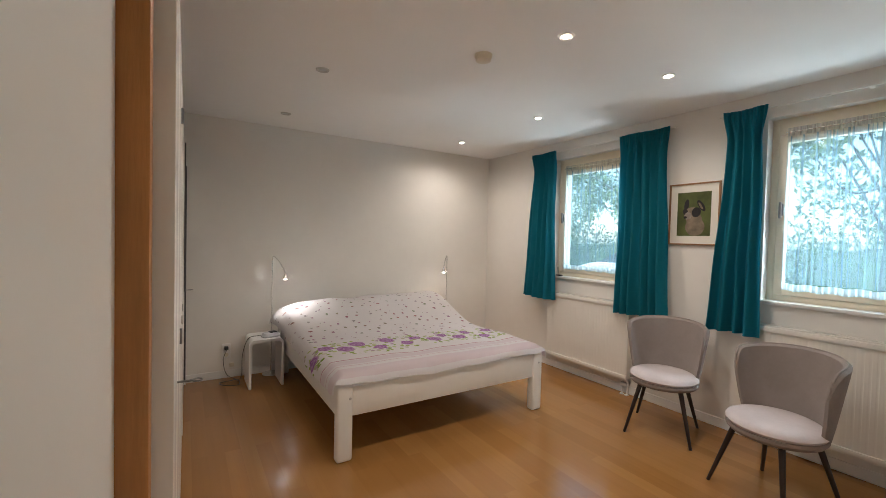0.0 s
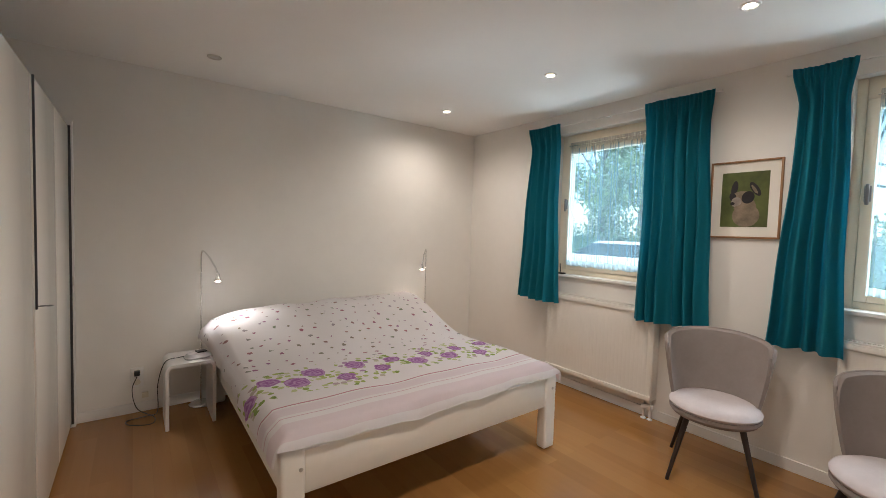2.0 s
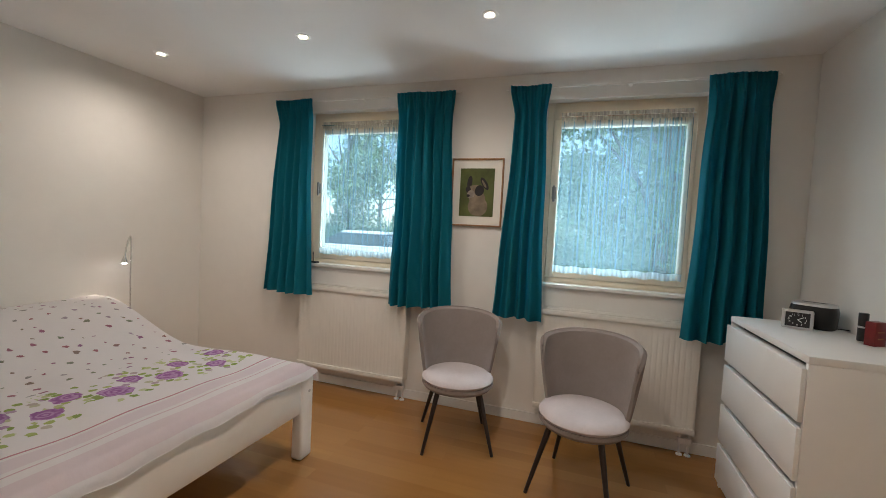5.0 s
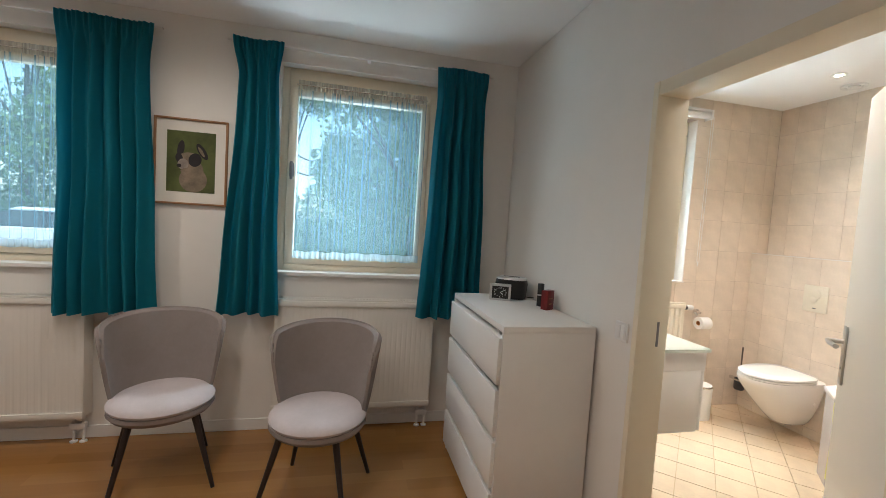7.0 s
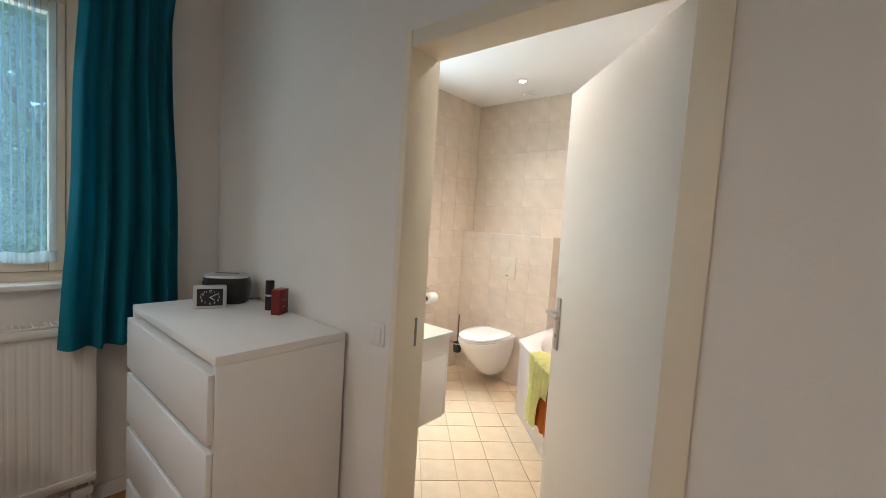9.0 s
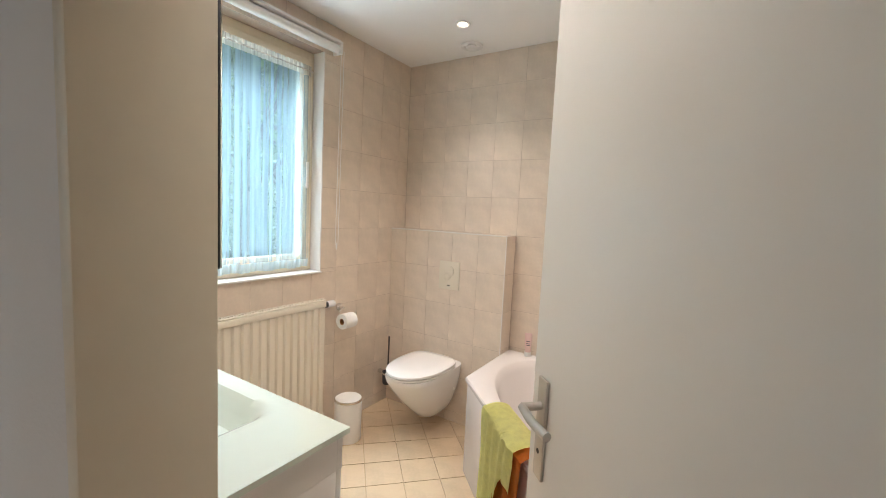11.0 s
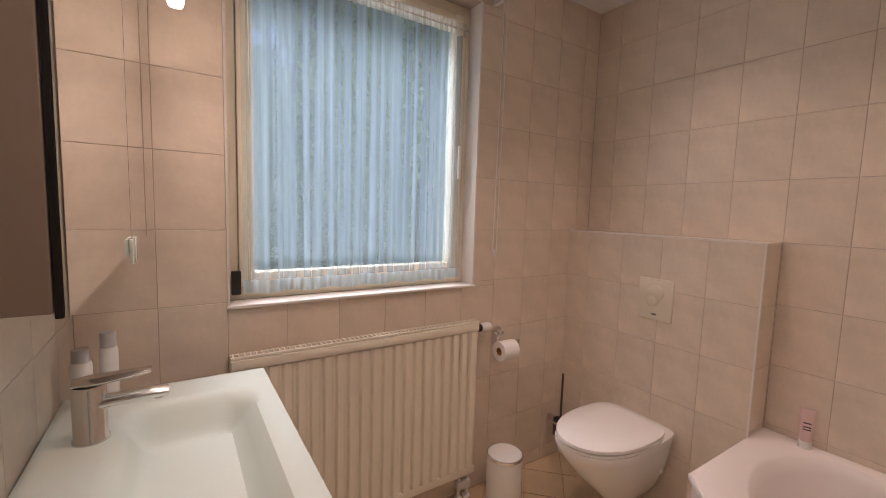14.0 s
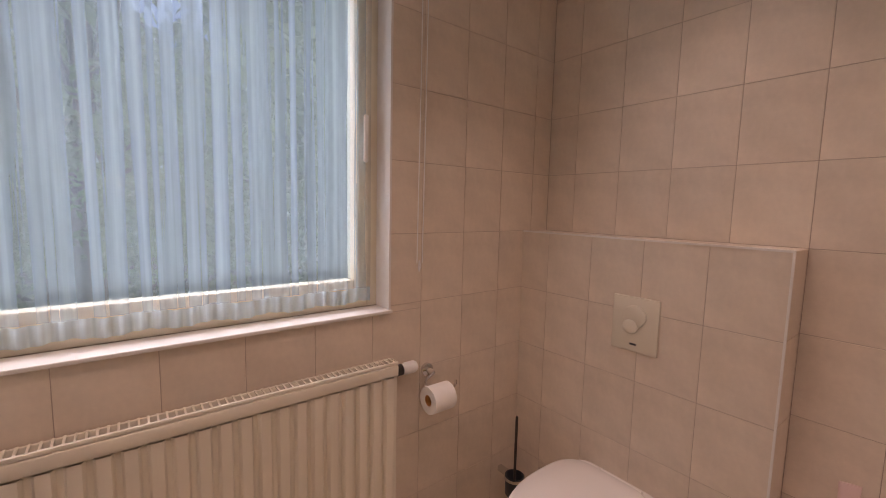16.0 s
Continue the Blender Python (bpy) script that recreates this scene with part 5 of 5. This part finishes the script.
# ---- small things in the bedroom ----
pic = thing("framed_painting", "painting of a dark animal head in an oak frame", "painting", (XW, 1.983, 1.72), 0)
pw, ph_, fw = 0.205, 0.262, 0.012
for b in (box(-0.022, -0.002, -pw, -pw + fw, -ph_, ph_, 0.002), box(-0.022, -0.002, pw - fw, pw, -ph_, ph_, 0.002), box(-0.0215, -0.002, -pw + fw, pw - fw, -ph_, -ph_ + fw, 0.002), box(-0.0215, -0.002, -pw + fw, pw - fw, ph_ - fw, ph_, 0.002)):
    part("frame", b, M_FRAMEW, pic)
part("mount", box(-0.010, -0.003, -pw + fw, pw - fw, -ph_ + fw, ph_ - fw), M_PICMAT, pic, "cream picture mount")
part("canvas", box(-0.0125, -0.0105, -0.135, 0.135, -0.185, 0.185), M_PICGREEN, pic, "mottled green ground")


def blob(cy, cz, ry, rz, x, n=22, tilt=0.0):
    bm = bmesh.new()
    vs = []
    for k in range(n):
        a = 2 * math.pi * k / n
        dy, dz = ry * math.cos(a), rz * math.sin(a)
        vs.append(bm.verts.new((x, cy + dy * math.cos(tilt) - dz * math.sin(tilt), cz + dy * math.sin(tilt) + dz * math.cos(tilt))))
    bm.faces.new(vs[::-1])
    r = bmesh.ops.extrude_face_region(bm, geom=bm.faces[:])
    bmesh.ops.translate(bm, vec=(0.0008, 0, 0), verts=[g for g in r["geom"] if isinstance(g, bmesh.types.BMVert)])
    bmesh.ops.recalc_face_normals(bm, faces=bm.faces[:])
    return bm


M_PICFUR = mat("painting_fur", (0.20, 0.155, 0.11), 0.8, var=0.5, scale=18)
part("chest_patch", blob(-0.013, -0.108, 0.078, 0.077, -0.0132), M_PICFUR, pic)
part("neck_patch", blob(-0.012, -0.055, 0.058, 0.070, -0.0135), M_PICFUR, pic)
part("ear_patch", blob(0.058, 0.078, 0.019, 0.050, -0.0138, tilt=0.15), M_PICDARK, pic)
part("ear_patch", blob(-0.060, 0.068, 0.021, 0.054, -0.0138, tilt=-0.55), M_PICDARK, pic)
part("inner_ear", blob(-0.056, 0.066, 0.009, 0.034, -0.0140, tilt=-0.55), M_PICFUR, pic)
part("head_patch", blob(0.012, 0.008, 0.066, 0.050, -0.0142), M_PICFUR, pic)
part("brow_patch", blob(-0.022, 0.014, 0.036, 0.042, -0.0145, tilt=0.3), M_PICDARK, pic)
part("brow_patch", blob(0.066, 0.020, 0.020, 0.030, -0.0145, tilt=-0.2), M_PICDARK, pic)
part("muzzle_patch", blob(0.044, -0.016, 0.030, 0.034, -0.0148, tilt=0.2), M_PICPALE, pic)
part("nose_patch", blob(0.066, -0.026, 0.013, 0.011, -0.0152), M_PICDARK, pic)
part("jaw_patch", blob(0.028, -0.052, 0.030, 0.014, -0.0150, tilt=-0.2), M_PICFUR, pic)

sw = thing("light_switch", "white double light switch on the wall beside the doorway", "switch", (2.43, YP, 1.035))
part("plate", box(-0.04, 0.04, 0, 0.009, -0.04, 0.04, 0.004), M_WHITE, sw)
part("rocker", box(-0.028, -0.001, 0.009, 0.013, -0.028, 0.028, 0.002), M_WHITE, sw)
part("rocker", box(0.001, 0.028, 0.009, 0.013, -0.028, 0.028, 0.002), M_WHITE, sw)

ck = thing("alarm_clock", "silver square alarm clock with a black dial", "clock", (3.225, 0.125, 1.01), -112)
part("case", box(-0.062, 0.062, -0.022, 0.022, 0, 0.095, 0.006), M_SILVER, ck)
part("dial", box(-0.048, 0.048, -0.0235, -0.0215, 0.012, 0.084, 0.001), M_BLACK, ck, "black dial")
for k in range(1, 13):
    a = math.radians(30 * k)
    writing(str(k), 0.013, pose(0.034 * math.sin(a), -0.0238, 0.048 + 0.026 * math.cos(a), 90, 0, 0), M_WHITEINK, ck, "numeral")
part("hour_hand", move(box(-0.0018, 0.0018, -0.0247, -0.0242, -0.002, 0.020), pose(0, 0, 0.048) @ Matrix.Rotation(math.radians(125), 4, 'Y')), M_WHITEINK, ck)
part("minute_hand", move(box(-0.0014, 0.0014, -0.0254, -0.0249, -0.002, 0.029), pose(0, 0, 0.048) @ Matrix.Rotation(math.radians(60), 4, 'Y')), M_WHITEINK, ck)
rad = thing("radio", "black clock radio with a silver top on the chest", "radio", (3.315, 0.02, 1.01), -125)


def rr_ring(z, w, d, n=36):
    return [(w * math.copysign(abs(math.cos(2 * math.pi * k / n)) ** 0.7, math.cos(2 * math.pi * k / n)), d * math.copysign(abs(math.sin(2 * math.pi * k / n)) ** 0.7, math.sin(2 * math.pi * k / n)), z) for k in range(n)]


part("body", loft([rr_ring(0.0, 0.085, 0.065), rr_ring(0.006, 0.092, 0.07), rr_ring(0.09, 0.098, 0.075), rr_ring(0.115, 0.092, 0.07)]), M_BLACK, rad)
part("top", loft([rr_ring(0.1155, 0.093, 0.071), rr_ring(0.125, 0.090, 0.068), rr_ring(0.130, 0.078, 0.056)]), M_SILVER, rad, "silver rounded top")
part("slot", box(-0.05, 0.05, -0.008, 0.008, 0.1302, 0.1315), M_BLACK, rad)
part("cable", tube(curve_pts([(0.09, 0.03, 0.008), (0.14, 0.05, 0.006), (0.20, 0.0, 0.006), (0.27, 0.06, 0.006)], 8), 0.0025, 6), M_BLACK, rad)
ps = thing("spray_can", "slim black perfume spray on the chest", "spray", (3.06, -0.052, 1.01))
part("can", lathe([(0, 0), (0.018, 0), (0.018, 0.06), (0, 0.06)], 18, False), M_BLACK, ps)
part("band", lathe([(0.0182, 0.060), (0.0182, 0.068), (0, 0.068)], 18, False), M_SILVER, ps)
part("cap", lathe([(0.018, 0.0682), (0.018, 0.125), (0.016, 0.128), (0, 0.128)], 18, False), M_BLACK, ps)
pb = thing("perfume_box", "small dark red carton on the chest", "carton", (2.97, -0.05, 1.01), -60)
part("carton", box(-0.032, 0.032, -0.02, 0.02, 0, 0.105, 0.002), M_RED, pb)
part("print", box(-0.015, 0.015, -0.0208, -0.0201, 0.03, 0.036), M_FRAMEW, pb)
part("print", box(-0.02, 0.02, -0.0208, -0.0201, 0.06, 0.064), M_FRAMEW, pb)

ph = thing("telephone_clock", "grey clock radio with a black keypad on the bedside table", "clock radio", (0.86, 4.44, 0.46), 15)
part("base", loft([rr_ring(0, 0.085, 0.06), rr_ring(0.012, 0.09, 0.062), rr_ring(0.038, 0.07, 0.045)]), M_SILVER, ph)
part("pad", box(-0.01, 0.055, -0.03, 0.03, 0.0385, 0.048, 0.004), M_BLACK, ph)
so = thing("wall_socket", "white double wall socket with a black plug beside the bedside table", "socket", (0.50, YN, 0.27))
part("plate", box(-0.04, 0.04, -0.012, 0, -0.075, 0.075, 0.004), M_WHITE, so)
for z in (-0.037, 0.037):
    part("insert", move(lathe([(0.022, 0), (0.020, 0.004), (0.018, 0.001), (0, 0.001)], 20, False), pose(0, -0.0122, z, 90, 0, 0)), M_CREAMPLATE, so)
part("plug", box(-0.018, 0.018, -0.055, -0.013, 0.02, 0.055, 0.006), M_BLACK, so, "black plug")
cb = thing("cable", "black power cable looping from the socket to the bedside table", "cable", (0, 0, 0))
part("lead", tube(curve_pts([(0.50, 4.745, 0.29), (0.47, 4.72, 0.20), (0.50, 4.70, 0.06), (0.60, 4.62, 0.006), (0.58, 4.50, 0.006), (0.46, 4.55, 0.006), (0.44, 4.64, 0.006), (0.56, 4.66, 0.008), (0.62, 4.60, 0.05), (0.62, 4.52, 0.28), (0.66, 4.46, 0.45), (0.74, 4.45, 0.475), (0.80, 4.45, 0.475)], 8), 0.003, 6), M_BLACK, cb)
pl = thing("plug_adapter", "small cream cable clip on the skirting board", "socket", (0.55, YN - 0.012, 0.13))
part("body", box(-0.02, 0.02, -0.02, 0, -0.02, 0.02, 0.003), M_CREAMPLATE, pl)
wa = thing("weather_sensor", "small black gadget on the window board", "sensor", (3.80, 3.44, 1.063))
part("base", box(-0.02, 0.02, -0.03, 0.03, 0, 0.015, 0.003), M_BLACK, wa)
part("stem", tube([(0, 0.02, 0.012), (0, 0.024, 0.10)], 0.004, 8), M_BLACK, wa)

# ---- outside ----
M_GRASS = mat("lawn", (0.06, 0.11, 0.025), 0.95, var=0.5, scale=0.8, bump=0.6, bscale=30)
M_PAVE = mat("pale_paving", (0.25, 0.245, 0.23), 0.9, var=0.2, scale=2)
M_ROAD = mat("asphalt", (0.06, 0.06, 0.062), 0.9, var=0.2, scale=3)
M_LEAF = mat("leaf", (0.10, 0.18, 0.04), 0.6, var=0.5, scale=1.5)
M_HEDGE = mat("hedge_leaf", (0.09, 0.18, 0.06), 0.7, var=0.5, scale=1.2)
M_BARK = mat("bark", (0.05, 0.038, 0.028), 0.95, var=0.4, scale=6, stretch=(4, 4, 0.6), bump=0.8, bscale=15)
M_CARWHITE = mat("white_car_paint", (0.75, 0.76, 0.77), 0.2, var=0.02)
M_CARGLASS = mat("dark_car_glass", (0.03, 0.035, 0.04), 0.08, var=0.1)
M_TYRE = mat("tyre_rubber", (0.015, 0.015, 0.015), 0.8, var=0.2)
struct("ground", box(4.11, 400, -300, 300, -0.45, -0.25), M_GRASS, "mown grass outside the windows", "ground")
struct("pavement", box(4.5, 6.4, -200, 200, -0.249, -0.225), M_PAVE, "pale concrete paving along the house", "pavement")
struct("road", box(12.0, 17.5, -200, 200, -0.249, -0.235), M_ROAD, "asphalt street in front of the house", "road")


def leaves(centres, n, size, seed):
    """Many small tilted leaves about the given centres, as one mesh."""
    r = random.Random(seed)
    vs, fs = [], []
    for k in range(n):
        cx, cy, cz, rad = r.choice(centres)
        d = Vector((r.gauss(0, 1), r.gauss(0, 1), r.gauss(0, 1))).normalized() * rad * r.random() ** 0.45
        p = Vector((cx, cy, cz)) + d
        a = Vector((r.gauss(0, 1), r.gauss(0, 1), r.gauss(0, 1))).normalized()
        b = a.cross(Vector((r.gauss(0, 1), r.gauss(0, 1), r.gauss(0, 1)))).normalized()
        s = size * r.uniform(0.6, 1.3)
        i = len(vs)
        vs += [tuple(p - a * s), tuple(p + b * s * 0.45), tuple(p + a * s), tuple(p - b * s * 0.45)]
        fs.append((i, i + 1, i + 2, i + 3))
    me = bpy.data.meshes.new("crown")
    me.from_pydata(vs, [], fs)
    return me


def tree(x, y, h, rad, seed, n=6800, size=0.16):
    r = random.Random(seed)
    t = thing("tree", "broad-leaved garden tree in full leaf", "tree", (x, y, -0.25), 0, "street trees")
    part("trunk", tube(curve_pts([(0, 0, 0), (r.uniform(-.1, .1), r.uniform(-.1, .1), h * 0.25), (r.uniform(-.2, .2), r.uniform(-.2, .2), h * 0.55), (0.1, 0, h * 0.85)], 6), 0.20, 10, 0.05), M_BARK, t)
    cs = []
    for k in range(16):
        a, rr, z = r.uniform(0, 6.28), rad * r.uniform(0.25, 1.0), h * r.uniform(0.34, 1.0)
        rr *= math.sqrt(max(0.1, 1 - ((z / h - 0.65) / 0.45) ** 2))
        c = (rr * math.cos(a), rr * math.sin(a), z)
        cs.append((*c, rad * r.uniform(0.22, 0.40)))
        part("limb", tube(curve_pts([(0, 0, h * r.uniform(0.22, 0.5)), (c[0] * 0.5, c[1] * 0.5, z * 0.72), c], 5), 0.06, 6, 0.012), M_BARK, t)
    me = leaves(cs, n, size, seed)
    me.materials.append(M_LEAF)
    cr = new("crown", me)
    cr.parent = t


for k, (x, y, h, rad) in enumerate(((11.0, -0.6, 7.0, 3.2), (20.5, 4.0, 9.5, 4.2), (22.0, 14.5, 10.0, 4.5), (21.0, -8.0, 9.5, 4.3), (9.3, -4.6, 7.6, 3.5), (27.0, 26.0, 11.0, 5.0), (12.0, 21.0, 8.0, 3.4), (16.0, -16.0, 9.0, 4.0), (31, 17, 13, 5.5), (12.8, -5.8, 10.5, 4.6), (11.2, -3.4, 8.5, 3.4))):
    tree(x, y, h, rad, 40 + k, 12000 if x < 12 else 6800)
hedge_me = leaves([(22.5 + 1.2 * math.sin(k), -42 + k * 0.9, 0.6 + 0.40 * (k * 7 % 5), 1.3) for k in range(110)], 42000, 0.14, 5)
hedge_me.materials.append(M_HEDGE)
shrub_me = leaves([(11.2 + 0.5 * math.sin(3 * k), -16 + k * 0.42, 0.35 + 0.55 * (k * 7 % 4), 0.85) for k in range(42)], 26000, 0.085, 9)
shrub_me.materials.append(M_HEDGE)
tagged(new("shrubs", shrub_me), "loose green garden shrubs beyond the paving", "shrubs", kind="stuff")
hedge = tagged(new("hedge", hedge_me), "tall leafy hedge along the far side of the street", "hedge", kind="stuff")
struct("hedge_core", box(22.2, 23.2, -45, 60, -0.25, 1.3), M_HEDGE, "dense dark inside of the hedge", "hedge")

car = thing("car", "white parked hatchback on the street", "car", (14.2, 9.2, -0.235), 90)


def car_ring(z, half, y0, y1, n=1):
    return [(y0, -half, z), (y1, -half, z), (y1, half, z), (y0, half, z)]


cbody = loft([car_ring(0.22, 0.78, -1.95, 1.95), car_ring(0.45, 0.86, -2.05, 2.05), car_ring(0.72, 0.86, -2.06, 2.0), car_ring(0.90, 0.82, -1.98, 1.35), car_ring(0.95, 0.78, -1.9, 1.1)])
bmesh.ops.bevel(cbody, geom=cbody.edges[:], offset=0.06, segments=3, affect='EDGES')
part("body", cbody, M_CARWHITE, car)
cg = loft([car_ring(0.93, 0.74, -1.88, 1.12), car_ring(1.38, 0.60, -1.45, 0.30)])
bmesh.ops.bevel(cg, geom=cg.edges[:], offset=0.05, segments=3, affect='EDGES')
part("window_band", cg, M_CARGLASS, car, "dark tinted glass")
cr_ = loft([car_ring(1.37, 0.62, -1.48, 0.32), car_ring(1.46, 0.52, -1.30, 0.12)])
bmesh.ops.bevel(cr_, geom=cr_.edges[:], offset=0.03, segments=3, affect='EDGES')
part("roof", cr_, M_CARWHITE, car)
for x in (-1.25, 1.3):
    for s in (-1, 1):
        wh = part("wheel", move(lathe([(0.20, -0.09), (0.30, -0.10), (0.32, -0.06), (0.32, 0.06), (0.30, 0.10), (0.20, 0.09)], 24), pose(x, 0.80 * s, 0.32, 90, 0, 0)), M_TYRE, car)
        part("rim", move(lathe([(0.0, -0.095), (0.19, -0.095), (0.19, 0.095), (0, 0.095)], 20, False), pose(x, 0.80 * s, 0.32, 90, 0, 0)), M_SILVER, wh)

# ---- tiles, piece by piece ----
TW, TH, TD, JT = 0.203, 0.256, 0.002, 0.0018


def tile_mesh(w, h, d, bev=0.0009):
    bm = box(0, w, 0, d, 0, h)
    top = [e for e in bm.edges if all(v.co.y > d * 0.5 for v in e.verts)]
    bmesh.ops.bevel(bm, geom=top, offset=bev, segments=1, affect='EDGES')
    me = bpy.data.meshes.new("tile")
    bm.to_mesh(me)
    bm.free()
    return me


TILES = {}


def put_tile(w, h, material, parent, m, d=TD):
    key = (round(w, 3), round(h, 3), material.name)
    if w < 0.008 or h < 0.008:
        return
    if key not in TILES:
        TILES[key] = tile_mesh(w, h, d)
        TILES[key].materials.append(material)
    o = new("tile", TILES[key])
    o.parent = parent
    o.matrix_basis = m


def tile_wall(parent, u0, u1, z0, z1, origin, along, phase_u, phase_z, holes=()):
    """Lays tiles over u0..u1, z0..z1; origin gives the pose of u = 0, and tiles near a hole are trimmed."""
    us = [u0] + [phase_u + k * TW for k in range(-40, 60) if u0 + 0.006 < phase_u + k * TW < u1 - 0.006] + [u1]
    zs = [z0] + [phase_z + k * TH for k in range(-20, 30) if z0 + 0.006 < phase_z + k * TH < z1 - 0.006] + [z1]
    for a, b in zip(us, us[1:]):
        for c, d in zip(zs, zs[1:]):
            pieces = [(a, b, c, d)]
            for (h0, h1, g0, g1) in holes:
                nxt = []
                for (p, q, r, s) in pieces:
                    if q <= h0 or p >= h1 or s <= g0 or r >= g1:
                        nxt.append((p, q, r, s))
                        continue
                    if r < g0:
                        nxt.append((p, q, r, g0))
                    if s > g1:
                        nxt.append((p, q, g1, s))
                    if p < h0:
                        nxt.append((p, h0, max(r, g0), min(s, g1)))
                    if q > h1:
                        nxt.append((h1, q, max(r, g0), min(s, g1)))
                pieces = nxt
            for (p, q, r, s) in pieces:
                put_tile(q - p - JT, s - r - JT, M_TILE, parent, origin @ Matrix.Translation((p + JT / 2, 0, r + JT / 2)))


ZP = 0.075
# far wall: u runs along +x, tiles face +y
tile_wall(wall_bs, XBW + 0.010, XB, 0, CEIL, pose(0, YS - 0.002, 0), 'x', 2.89, ZP)
# boxed wall: front, top and end
tile_wall(ledge, 2.89, XB, 0, 1.355, pose(0, -2.432, 0), 'x', 2.89, ZP)
tile_wall(ledge, 0, 0.15, 0, 1.355, pose(2.892, -2.432, 0, 0, 0, 90) @ pose(-0.15, 0, 0), 'y', 0.0, ZP)
for k in range(5):
    a = 2.89 + k * TW
    put_tile(min(TW, XB - a) - JT, 0.15, M_TILE, ledge, Matrix.Translation((a + JT / 2, -2.436, 1.353)) @ Matrix.Rotation(math.radians(90), 4, 'X'))
# window wall: u runs along +y, tiles face -x
tile_wall(wall_be, YS, -0.24, 0, CEIL, pose(XB + 0.002, 0, 0, 0, 0, 90), 'y', -0.652, ZP, holes=((BW[0], BW[1], BZ[0] - 0.012, BZ[1]),))
# partition: u runs along -x, tiles face -y
tile_wall(wall_bn, -XB, -(DX[1] + 0.031), 0, CEIL, pose(0, -0.238, 0, 0, 0, 180), 'x', -XB, ZP)
tile_wall(wall_bn, -(DX[1] + 0.031), -(XBW + 0.01), 2.03, CEIL, pose(0, -0.238, 0, 0, 0, 180), 'x', -XB, ZP)
# west wall beside the bath: u runs along -y, tiles face +x
tile_wall(wall_bw, 0.245, -YS, 0, CEIL, pose(XBW + 0.008, 0, 0, 0, 0, -90), 'y', 0.245, ZP)
# floor tiles laid on the diagonal
bfl = bpy.data.objects["bathroom_floor"]
FT = 0.205
e1, e2 = Vector((0.7071, 0.7071, 0)), Vector((0.7071, -0.7071, 0))
fo = Vector((2.660, -1.262, 0))


def clip_poly(poly, x0, x1, y0, y1):
    for ax, lim, sgn in ((0, x0, 1), (0, x1, -1), (1, y0, 1), (1, y1, -1)):
        out = []
        for p, q in zip(poly, poly[1:] + poly[:1]):
            ip, iq = sgn * (p[ax] - lim) >= 0, sgn * (q[ax] - lim) >= 0
            if ip:
                out.append(p)
            if ip != iq:
                t = (lim - p[ax]) / (q[ax] - p[ax])
                out.append((p[0] + t * (q[0] - p[0]), p[1] + t * (q[1] - p[1])))
        poly = out
        if len(poly) < 3:
            return []
    return poly


for i in range(-14, 16):
    for j in range(-14, 16):
        c = fo + e1 * (FT * (i + 0.5)) + e2 * (FT * (j + 0.5))
        h = FT / 2 - 0.0025
        poly = [tuple((c + e1 * a * h + e2 * b * h)[:2]) for a, b in ((-1, -1), (1, -1), (1, 1), (-1, 1))]
        poly = clip_poly(poly, XBW, XB - 0.002, YS, -0.182)
        if not poly:
            continue
        cx, cy = sum(p[0] for p in poly) / len(poly), sum(p[1] for p in poly) / len(poly)
        bm = bmesh.new()
        tp = [bm.verts.new((p[0] - cx, p[1] - cy, 0.0)) for p in poly]
        f = bm.faces.new(tp)
        if f.normal.z < 0 or f.calc_area() < 4e-4:
            f.normal_flip()
        ex = bmesh.ops.extrude_face_region(bm, geom=[f])
        bmesh.ops.translate(bm, vec=(0, 0, -0.007), verts=[g for g in ex["geom"] if isinstance(g, bmesh.types.BMVert)])
        bmesh.ops.recalc_face_normals(bm, faces=bm.faces[:])
        o = link("tile", bm, M_FTILE, False)
        o.parent = bfl
        o.location = (cx, cy, 0)
